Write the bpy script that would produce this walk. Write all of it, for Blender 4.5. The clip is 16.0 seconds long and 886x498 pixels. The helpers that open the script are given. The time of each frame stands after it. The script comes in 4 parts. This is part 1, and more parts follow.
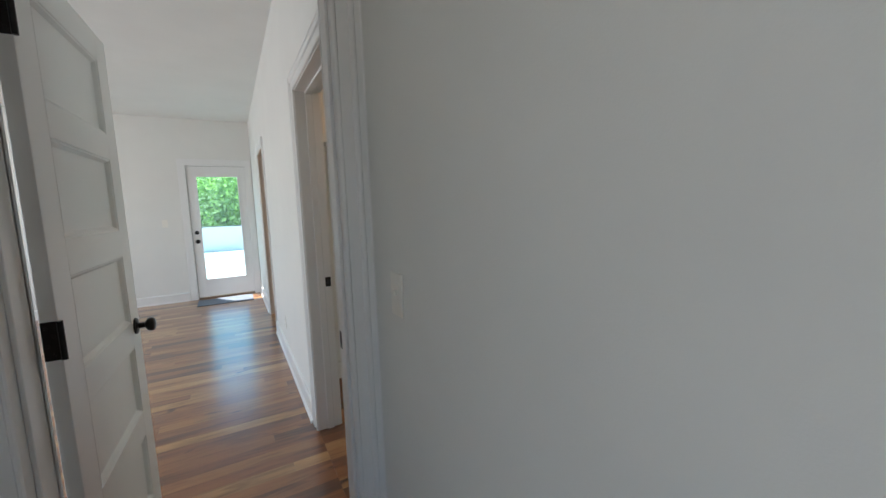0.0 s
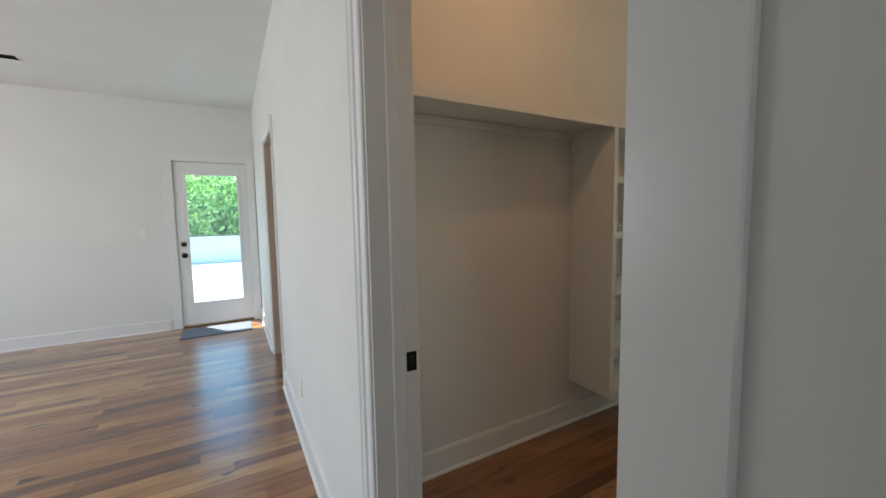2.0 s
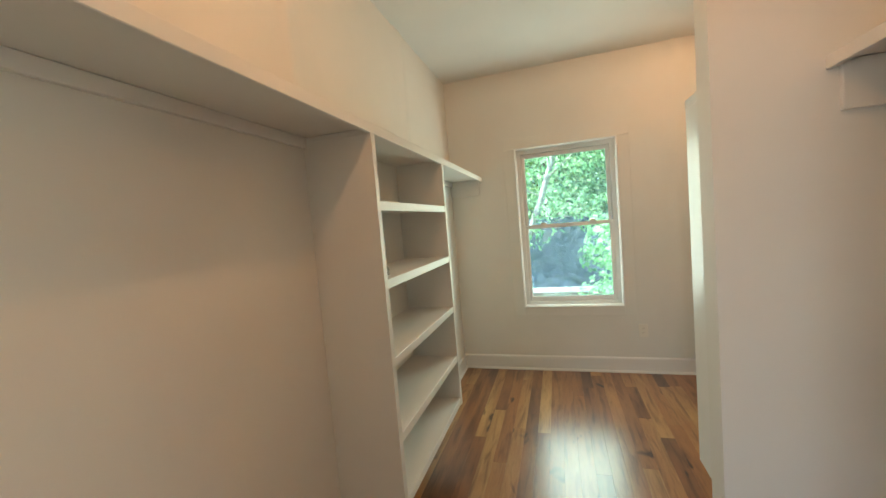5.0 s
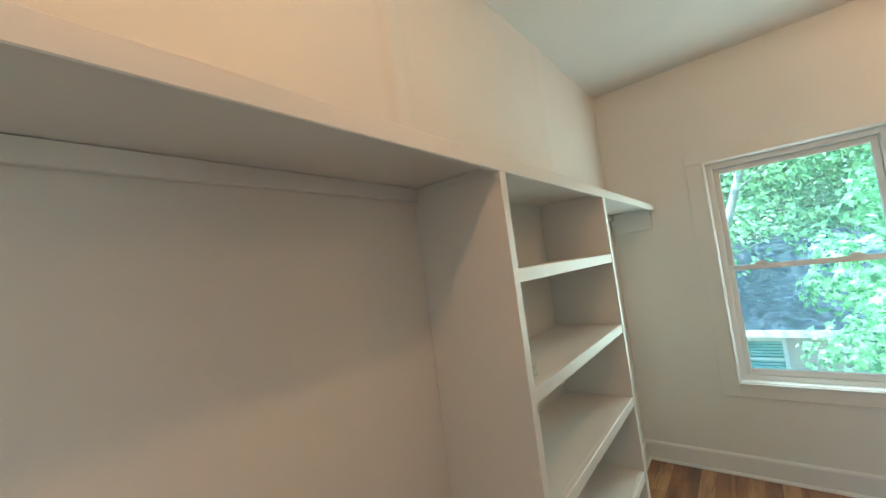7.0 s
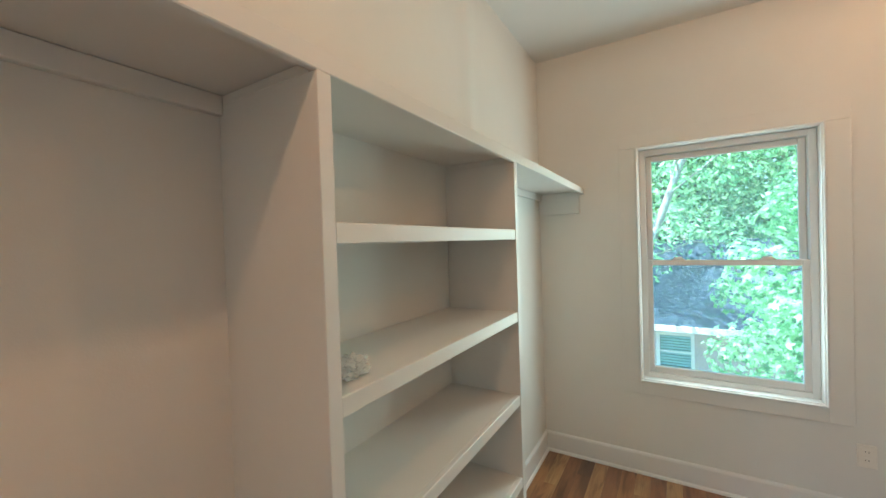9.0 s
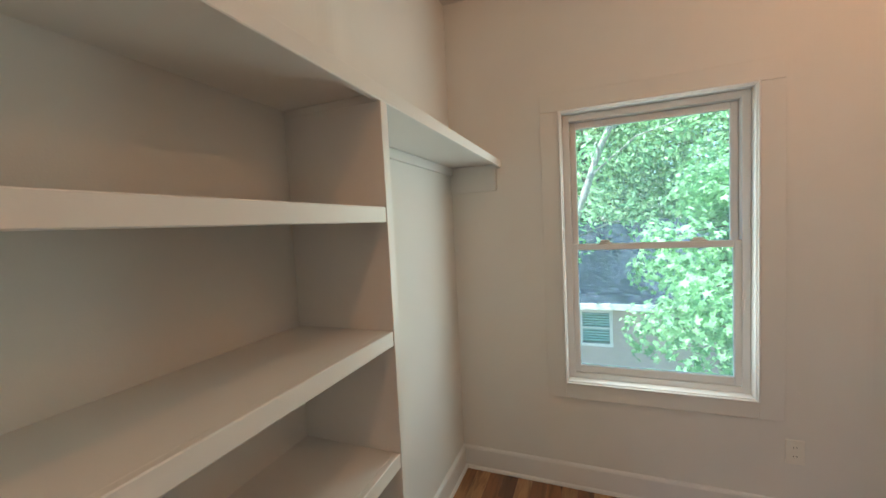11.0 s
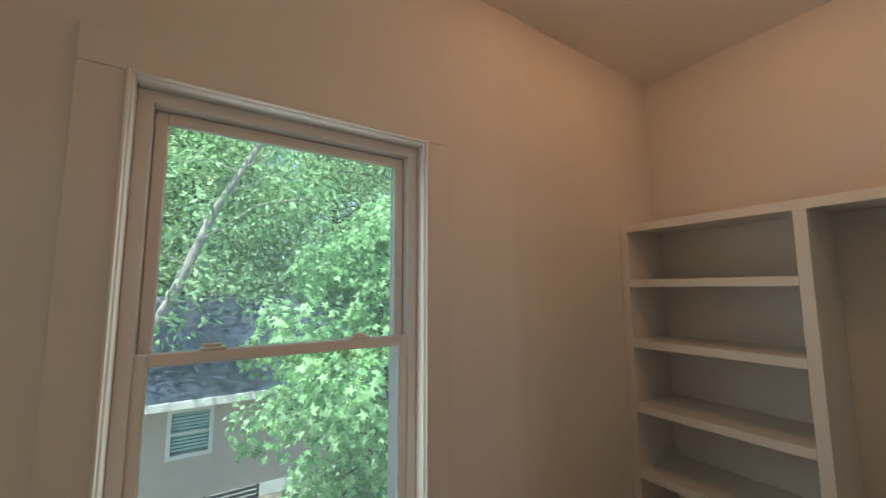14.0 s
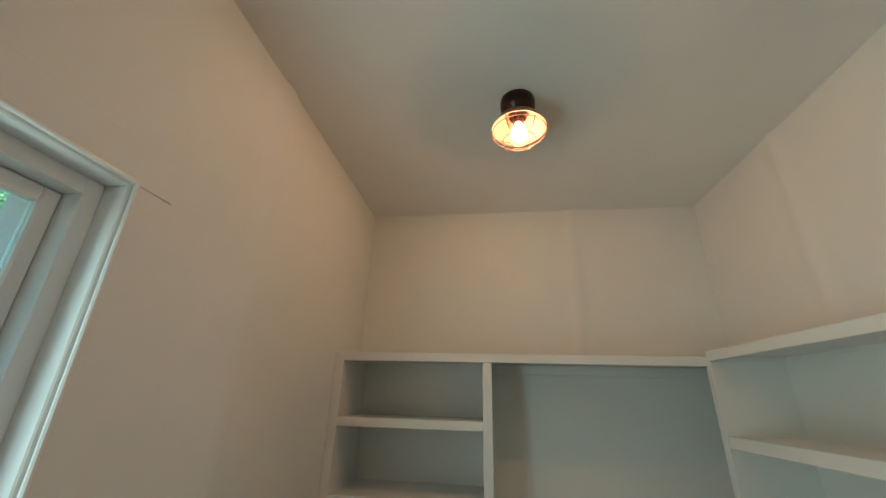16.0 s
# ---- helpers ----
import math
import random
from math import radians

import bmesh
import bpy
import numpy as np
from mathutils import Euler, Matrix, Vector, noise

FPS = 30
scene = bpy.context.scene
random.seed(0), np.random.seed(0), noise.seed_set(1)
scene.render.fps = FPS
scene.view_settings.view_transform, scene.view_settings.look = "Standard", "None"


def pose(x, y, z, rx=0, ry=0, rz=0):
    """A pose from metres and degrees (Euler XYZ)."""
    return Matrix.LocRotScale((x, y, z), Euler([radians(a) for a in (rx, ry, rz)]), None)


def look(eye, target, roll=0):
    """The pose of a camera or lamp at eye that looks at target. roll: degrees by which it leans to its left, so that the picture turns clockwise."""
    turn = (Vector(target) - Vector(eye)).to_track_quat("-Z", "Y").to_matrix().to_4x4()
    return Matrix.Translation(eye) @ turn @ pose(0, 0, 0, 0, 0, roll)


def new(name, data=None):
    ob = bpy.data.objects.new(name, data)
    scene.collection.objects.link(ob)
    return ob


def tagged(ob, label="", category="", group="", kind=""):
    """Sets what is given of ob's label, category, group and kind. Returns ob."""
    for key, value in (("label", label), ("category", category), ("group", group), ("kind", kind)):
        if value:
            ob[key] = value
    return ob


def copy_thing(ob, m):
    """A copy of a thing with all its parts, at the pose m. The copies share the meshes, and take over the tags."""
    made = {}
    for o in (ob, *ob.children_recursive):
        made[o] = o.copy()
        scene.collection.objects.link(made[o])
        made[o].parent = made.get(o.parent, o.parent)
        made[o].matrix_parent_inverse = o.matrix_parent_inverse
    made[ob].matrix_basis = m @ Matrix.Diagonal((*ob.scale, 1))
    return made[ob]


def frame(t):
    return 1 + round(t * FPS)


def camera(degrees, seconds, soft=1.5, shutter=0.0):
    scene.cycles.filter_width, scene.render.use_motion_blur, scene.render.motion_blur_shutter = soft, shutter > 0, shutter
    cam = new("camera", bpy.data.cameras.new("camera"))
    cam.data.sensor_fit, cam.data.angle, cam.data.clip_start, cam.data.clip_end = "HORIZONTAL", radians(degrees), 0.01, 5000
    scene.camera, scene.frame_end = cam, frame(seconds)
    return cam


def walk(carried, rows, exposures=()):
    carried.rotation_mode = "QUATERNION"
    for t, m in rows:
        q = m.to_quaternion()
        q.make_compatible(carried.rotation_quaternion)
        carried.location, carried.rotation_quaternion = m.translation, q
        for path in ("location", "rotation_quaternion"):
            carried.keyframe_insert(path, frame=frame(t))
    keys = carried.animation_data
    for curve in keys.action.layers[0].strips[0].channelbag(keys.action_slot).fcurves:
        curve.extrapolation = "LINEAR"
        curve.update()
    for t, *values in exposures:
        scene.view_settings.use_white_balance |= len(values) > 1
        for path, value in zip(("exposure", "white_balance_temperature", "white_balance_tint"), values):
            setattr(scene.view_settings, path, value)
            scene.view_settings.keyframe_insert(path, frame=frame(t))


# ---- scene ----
cam = camera(99.2, 16.0)
PATH = [
    (0, (0.020, 0.003, 1.371), (0.990, 1.737, 1.139), -1.82),
    (0.5, (-0.007, 0.364, 1.370), (0.896, 2.136, 1.162), -0.91),
    (1, (0.031, 0.700, 1.366), (0.986, 2.444, 1.148), -1.55),
    (1.5, (0.064, 1.019, 1.368), (1.034, 2.758, 1.183), -1.61),
    (2, (0.064, 1.332, 1.350), (1.042, 3.068, 1.181), -0.94),
    (2.2, (0.085, 1.439, 1.355), (1.141, 3.134, 1.251), -2.02),
    (2.5, (0.117, 1.599, 1.364), (1.355, 3.166, 1.260), -1.07),
    (2.7, (0.167, 1.676, 1.377), (1.527, 3.140, 1.295), -2.16),
    (3, (0.242, 1.792, 1.396), (1.790, 3.058, 1.380), -1.86),
    (3.5, (0.312, 1.887, 1.400), (2.050, 2.874, 1.341), -0.63),
    (3.7, (0.342, 1.933, 1.402), (2.152, 2.783, 1.337), -0.17),
    (5.8, (0.748, 2.110, 1.492), (2.661, 2.677, 1.356), -5.13),
    (6, (0.785, 2.151, 1.502), (2.657, 2.845, 1.394), -5.52),
    (6.5, (0.909, 2.235, 1.539), (2.659, 3.202, 1.558), -6.33),
    (7, (1.059, 2.234, 1.582), (2.627, 3.470, 1.699), -7.34),
    (7.5, (1.179, 2.206, 1.579), (2.604, 3.602, 1.726), -4.03),
    (8, (1.263, 2.164, 1.568), (2.694, 3.554, 1.713), -3.50),
    (8.5, (1.345, 2.146, 1.539), (2.904, 3.396, 1.615), -2.16),
    (9, (1.483, 2.190, 1.520), (3.192, 3.230, 1.490), -1.86),
    (9.5, (1.608, 2.229, 1.518), (3.367, 3.177, 1.435), -3.01),
    (9.7, (1.655, 2.240, 1.528), (3.437, 3.143, 1.440), -4.07),
    (11.8, (2.280, 2.210, 1.502), (4.169, 2.857, 1.393), -2.05),
    (12, (2.338, 2.206, 1.502), (4.237, 2.824, 1.409), -2.67),
    (12.5, (2.494, 2.193, 1.496), (4.440, 2.635, 1.352), -3.45),
    (13, (2.655, 2.169, 1.511), (4.655, 2.154, 1.480), 0.66),
    (13.5, (2.818, 2.180, 1.516), (4.777, 1.784, 1.583), 3.70),
    (14, (2.997, 2.201, 1.533), (4.668, 1.123, 1.746), -0.23),
    (14.5, (3.088, 2.186, 1.555), (4.488, 0.777, 1.797), -2.87),
    (15, (3.187, 2.132, 1.605), (4.289, 0.520, 2.041), -2.41),
    (15.5, (3.303, 2.106, 1.670), (3.975, 0.325, 2.283), -2.10),
    (16, (3.425, 2.123, 1.677), (3.675, 0.278, 2.408), 1.68),
]
EXPOSURES = [
    (0.0, 1.52, 6100, 9), (1.0, 1.56, 6120, 9), (2.0, 1.5, 6150, 9), (2.6, 1.45, 6750, 11), (3.0, 1.48, 7200, 12), (3.5, 1.9, 7950, 13), (6.0, 2.53, 6100, 8), (8.0, 2.55, 5850, 6), (9.5, 2.58, 6120, 15), (12.0, 1.75, 6700, 26), (12.5, 1.57, 6680, 28), (13.0, 1.42, 6900, 26), (14.0, 1.36, 7200, 27), (14.5, 1.2, 6600, 21), (15.0, 1.12, 6350, 19), (15.5, 1.5, 5900, 7), (16.0, 1.68, 5880, 7),
]
walk(cam, [(t, look(eye, target, roll)) for t, eye, target, roll in PATH], EXPOSURES)

# ---- world, sun and lights ----
world = bpy.data.worlds.new("sky")
scene.world = world
world.use_nodes = True
wn = world.node_tree.nodes
sky = wn.new("ShaderNodeTexSky")
sky.sky_type = 'NISHITA'
sky.sun_disc = False
sky.sun_elevation = radians(69.5)
sky.sun_rotation = radians(-34)
sky.air_density = 1.0
world.node_tree.links.new(sky.outputs[0], wn["Background"].inputs[0])
wn["Background"].inputs[1].default_value = 0.15


def lamp(name, kind, energy, color, m, **kw):
    d = bpy.data.lights.new(name, kind)
    d.energy, d.color = energy, color
    if kind == 'SUN':
        d.angle = kw["angle"]
    elif kind == 'AREA':
        d.shape, d.size, d.size_y = 'RECTANGLE', kw["size"][0], kw["size"][1]
    else:
        d.shadow_soft_size = kw["radius"]
    ob = new(name, d)
    ob.matrix_world = m
    return ob


# the sun stands high over the deck, behind the house as seen from the closet window
lamp("sun", 'SUN', 5.0, (1.0, 0.95, 0.87), look((0, 0, 30), (0.21 * 30, -0.31 * 30, 0)), angle=radians(0.53))

# ---- materials ----


def nodes_of(name):
    m = bpy.data.materials.new(name)
    m.use_nodes = True
    t = m.node_tree
    return m, t, t.nodes["Principled BSDF"]


def noise_node(t, scale, detail=3.0, stretch=None, rough=0.55, use_object=False):
    n = t.nodes.new("ShaderNodeTexNoise")
    n.inputs["Scale"].default_value = scale
    n.inputs["Detail"].default_value = detail
    n.inputs["Roughness"].default_value = rough
    if use_object:
        src = t.nodes.new("ShaderNodeTexCoord").outputs["Object"]
    else:
        src = t.nodes.new("ShaderNodeNewGeometry").outputs["Position"]
    if stretch:
        mp = t.nodes.new("ShaderNodeMapping")
        mp.inputs["Scale"].default_value = stretch
        t.links.new(src, mp.inputs[0])
        src = mp.outputs[0]
    t.links.new(src, n.inputs["Vector"])
    return n


def ramp(t, fac, stops):
    r = t.nodes.new("ShaderNodeValToRGB")
    while len(r.color_ramp.elements) < len(stops):
        r.color_ramp.elements.new(0.5)
    for e, (p, c) in zip(r.color_ramp.elements, stops):
        e.position, e.color = p, (*c, 1)
    t.links.new(fac, r.inputs[0])
    return r


def bump(t, bsdf, height, strength, distance):
    b = t.nodes.new("ShaderNodeBump")
    b.inputs["Strength"].default_value = strength
    b.inputs["Distance"].default_value = distance
    t.links.new(height, b.inputs["Height"])
    t.links.new(b.outputs[0], bsdf.inputs["Normal"])
    return b


def paint(name, color, rough, spread=0.04, grain=260.0, strength=0.12):
    m, t, b = nodes_of(name)
    lo = tuple(c * (1 - spread) for c in color)
    n = noise_node(t, 2.2, 4.0)
    r = ramp(t, n.outputs[0], [(0.3, lo), (0.7, color)])
    t.links.new(r.outputs[0], b.inputs["Base Color"])
    b.inputs["Roughness"].default_value = rough
    g = noise_node(t, grain, 2.0)
    bump(t, b, g.outputs[0], strength, 0.002)
    return m


def plain(name, color, rough, metal=0.0, spread=0.12, scale=40.0):
    m, t, b = nodes_of(name)
    n = noise_node(t, scale, 3.0)
    r = ramp(t, n.outputs[0], [(0.3, tuple(c * (1 - spread) for c in color)), (0.7, color)])
    t.links.new(r.outputs[0], b.inputs["Base Color"])
    b.inputs["Roughness"].default_value = rough
    b.inputs["Metallic"].default_value = metal
    return m


WALL = paint("wall_paint", (0.80, 0.79, 0.75), 0.75)
# beige tint stands in for warm lamp light in the second room
WARMLIT = paint("warm_lit_paint", (0.66, 0.53, 0.41), 0.7)
CEIL = paint("ceiling_paint", (0.82, 0.82, 0.80), 0.9)
TRIM = paint("trim_paint", (0.82, 0.81, 0.79), 0.32, 0.03, 90.0, 0.06)
SHELF = paint("shelf_paint", (0.80, 0.79, 0.76), 0.4, 0.04, 120.0, 0.08)
VINYL = paint("window_vinyl", (0.82, 0.81, 0.79), 0.35, 0.03, 90.0, 0.03)
BLACK = plain("black_bronze", (0.018, 0.016, 0.015), 0.32, 0.6)
STEEL = plain("steel_screw", (0.55, 0.54, 0.52), 0.35, 1.0)
PLASTIC = plain("white_plastic", (0.86, 0.83, 0.76), 0.35, 0, 0.03)
# near-black, for the shade inside holes that are not cut
DARKSLOT = plain("dark_slot", (0.02, 0.02, 0.02), 0.7)
COPPER = plain("copper_shade", (0.50, 0.32, 0.24), 0.4, 0.8)
DARKBRONZE = plain("dark_bronze", (0.05, 0.022, 0.016), 0.28, 0.7)
SILL = plain("brown_threshold", (0.28, 0.20, 0.14), 0.4, 0.3)
MAT = plain("doormat_fibre", (0.20, 0.23, 0.28), 0.95, 0, 0.4, 180.0)
DECK = plain("deck_board", (0.62, 0.61, 0.58), 0.6, 0, 0.12, 9.0)
PARAPET = plain("parapet_white", (0.80, 0.80, 0.79), 0.6, 0, 0.05, 3.0)
SIDING = plain("siding_beige", (0.58, 0.47, 0.43), 0.75, 0, 0.10, 3.0)
SIDETRIM = plain("house_trim_white", (0.78, 0.78, 0.76), 0.55, 0, 0.06, 3.0)
PALEBARK = plain("pale_bark", (0.44, 0.40, 0.36), 0.85, 0, 0.4, 9.0)
BARK = plain("bark", (0.11, 0.085, 0.068), 0.9, 0, 0.5, 14.0)
BENCH = plain("bench_iron", (0.02, 0.022, 0.025), 0.5, 0.3)


def make_floor_wood():
    m, t, b = nodes_of("floor_wood")
    info = t.nodes.new("ShaderNodeObjectInfo")
    geo = t.nodes.new("ShaderNodeNewGeometry")
    off = t.nodes.new("ShaderNodeVectorMath")
    off.operation = 'SCALE'
    comb = t.nodes.new("ShaderNodeCombineXYZ")
    for i in range(3):
        t.links.new(info.outputs["Random"], comb.inputs[i])
    t.links.new(comb.outputs[0], off.inputs[0])
    off.inputs["Scale"].default_value = 37.0
    add = t.nodes.new("ShaderNodeVectorMath")
    add.operation = 'ADD'
    t.links.new(geo.outputs["Position"], add.inputs[0])
    t.links.new(off.outputs[0], add.inputs[1])

    def grain(scale, detail, stretch):
        mp = t.nodes.new("ShaderNodeMapping")
        mp.inputs["Scale"].default_value = stretch
        t.links.new(add.outputs[0], mp.inputs[0])
        n = t.nodes.new("ShaderNodeTexNoise")
        n.inputs["Scale"].default_value, n.inputs["Detail"].default_value = scale, detail
        n.inputs["Distortion"].default_value = 0.6
        t.links.new(mp.outputs[0], n.inputs["Vector"])
        return n
    blot = grain(1.1, 3.0, (1.0, 4.0, 1.0))
    mixf = t.nodes.new("ShaderNodeMath")
    mixf.operation = 'MULTIPLY_ADD'
    t.links.new(blot.outputs[0], mixf.inputs[0])
    mixf.inputs[1].default_value = 1.05
    half = t.nodes.new("ShaderNodeMath")
    half.operation = 'MULTIPLY_ADD'
    t.links.new(info.outputs["Random"], half.inputs[0])
    half.inputs[1].default_value, half.inputs[2].default_value = 0.95, -0.54
    t.links.new(half.outputs[0], mixf.inputs[2])
    base = ramp(t, mixf.outputs[0], [(0.0, (0.125, 0.046, 0.017)), (0.22, (0.23, 0.086, 0.029)), (0.5, (0.32, 0.127, 0.041)),
                                           (0.75, (0.40, 0.195, 0.070)), (1.0, (0.53, 0.31, 0.12))])
    g1 = grain(3.0, 6.0, (1.0, 9.0, 1.0))
    g2 = grain(22.0, 4.0, (0.7, 12.0, 1.0))
    k = grain(3.4, 2.0, (1.0, 2.6, 1.0))
    dark1 = ramp(t, g1.outputs[0], [(0.28, (0.50, 0.44, 0.38)), (0.50, (1, 1, 1)), (0.72, (1.12, 1.10, 1.05))])
    dark2 = ramp(t, g2.outputs[0], [(0.30, (0.82, 0.78, 0.74)), (0.6, (1, 1, 1))])
    knot = ramp(t, k.outputs[0], [(0.27, (0.16, 0.11, 0.09)), (0.34, (1, 1, 1))])
    out = base.outputs[0]
    for layer in (dark1, dark2, knot):
        mix = t.nodes.new("ShaderNodeMix")
        mix.data_type, mix.blend_type = 'RGBA', 'MULTIPLY'
        mix.inputs[0].default_value = 1.0
        t.links.new(out, mix.inputs[6])
        t.links.new(layer.outputs[0], mix.inputs[7])
        out = mix.outputs[2]
    t.links.new(out, b.inputs["Base Color"])
    rr = ramp(t, g1.outputs[0], [(0.3, (0.32, 0.32, 0.32)), (0.7, (0.29, 0.29, 0.29))])
    t.links.new(rr.outputs[0], b.inputs["Roughness"])
    b.inputs["Coat Weight"].default_value = 0.9
    b.inputs["Coat Roughness"].default_value = 0.24
    b.inputs["Coat IOR"].default_value = 1.6
    bump(t, b, g2.outputs[0], 0.025, 0.002)
    return m


FLOORWOOD = make_floor_wood()
SUBFLOOR = plain("floor_joint", (0.03, 0.018, 0.01), 0.8)


def make_glass(name, haze):
    m, t, b = nodes_of(name)
    t.nodes.remove(b)
    o = t.nodes["Material Output"]
    tr = t.nodes.new("ShaderNodeBsdfTransparent")
    tr.inputs[0].default_value = (0.80, 0.97, 0.98, 1)
    gl = t.nodes.new("ShaderNodeBsdfGlossy")
    gl.inputs["Roughness"].default_value = 0.02
    fr = t.nodes.new("ShaderNodeFresnel")
    fr.inputs[0].default_value = 1.45
    mx = t.nodes.new("ShaderNodeMixShader")
    sc = t.nodes.new("ShaderNodeMath")
    sc.operation = 'MULTIPLY'
    sc.inputs[1].default_value = 0.3
    t.links.new(fr.outputs[0], sc.inputs[0])
    t.links.new(sc.outputs[0], mx.inputs[0])
    t.links.new(tr.outputs[0], mx.inputs[1])
    t.links.new(gl.outputs[0], mx.inputs[2])
    # pale veil mixed into the pane to imitate the haze of bright daylight
    veil = t.nodes.new("ShaderNodeBsdfTranslucent")
    veil.inputs[0].default_value = (0.74, 0.93, 0.97, 1)
    film_ = t.nodes.new("ShaderNodeMixShader")
    film_.inputs[0].default_value = haze
    t.links.new(mx.outputs[0], film_.inputs[1])
    t.links.new(veil.outputs[0], film_.inputs[2])
    t.links.new(film_.outputs[0], o.inputs[0])
    return m


GLASS = make_glass("window_glass", 0.10)
DOORGLASS = make_glass("door_glass", 0.025)


def make_leaf(name, lo, mid, hi, trans=0.35):
    m, t, b = nodes_of(name)
    g = t.nodes.new("ShaderNodeNewGeometry")
    r = ramp(t, g.outputs["Random Per Island"], [(0.0, lo), (0.5, mid), (1.0, hi)])
    t.links.new(r.outputs[0], b.inputs["Base Color"])
    b.inputs["Roughness"].default_value = 0.45
    tl = t.nodes.new("ShaderNodeBsdfTranslucent")
    t.links.new(r.outputs[0], tl.inputs[0])
    mx = t.nodes.new("ShaderNodeMixShader")
    mx.inputs[0].default_value = trans
    t.links.new(b.outputs[0], mx.inputs[1])
    t.links.new(tl.outputs[0], mx.inputs[2])
    t.links.new(mx.outputs[0], t.nodes["Material Output"].inputs[0])
    return m


LEAF = make_leaf("leaf_green", (0.24, 0.38, 0.09), (0.38, 0.55, 0.15), (0.54, 0.70, 0.26), 0.7)
LEAFNEAR = make_leaf("sweetgum_leaf", (0.10, 0.26, 0.11), (0.28, 0.56, 0.27), (0.56, 0.84, 0.48), 0.6)
LEAFDARK = make_leaf("wood_leaf", (0.08, 0.19, 0.08), (0.26, 0.47, 0.22), (0.52, 0.72, 0.40), 0.6)


def make_ground():
    m, t, b = nodes_of("yard_ground")
    n = noise_node(t, 0.35, 6.0)
    r = ramp(t, n.outputs[0], [(0.30, (0.12, 0.10, 0.08)), (0.5, (0.24, 0.20, 0.17)), (0.72, (0.12, 0.13, 0.07))])
    t.links.new(r.outputs[0], b.inputs["Base Color"])
    b.inputs["Roughness"].default_value = 0.95
    n2 = noise_node(t, 9.0, 4.0)
    bump(t, b, n2.outputs[0], 0.3, 0.03)
    return m


GROUND = make_ground()


def make_shingle():
    m, t, b = nodes_of("roof_shingle")
    n = noise_node(t, 1.1, 5.0)
    r = ramp(t, n.outputs[0], [(0.3, (0.014, 0.024, 0.046)), (0.7, (0.030, 0.046, 0.078))])
    t.links.new(r.outputs[0], b.inputs["Base Color"])
    b.inputs["Roughness"].default_value = 0.85
    return m


SHINGLE = make_shingle()


def make_bulb():
    m, t, b = nodes_of("lit_bulb")
    b.inputs["Base Color"].default_value = (1.0, 0.8, 0.5, 1)
    b.inputs["Emission Color"].default_value = (1.0, 0.62, 0.30, 1)
    b.inputs["Emission Strength"].default_value = 6.0
    return m


BULB = make_bulb()

# ---- mesh helpers ----


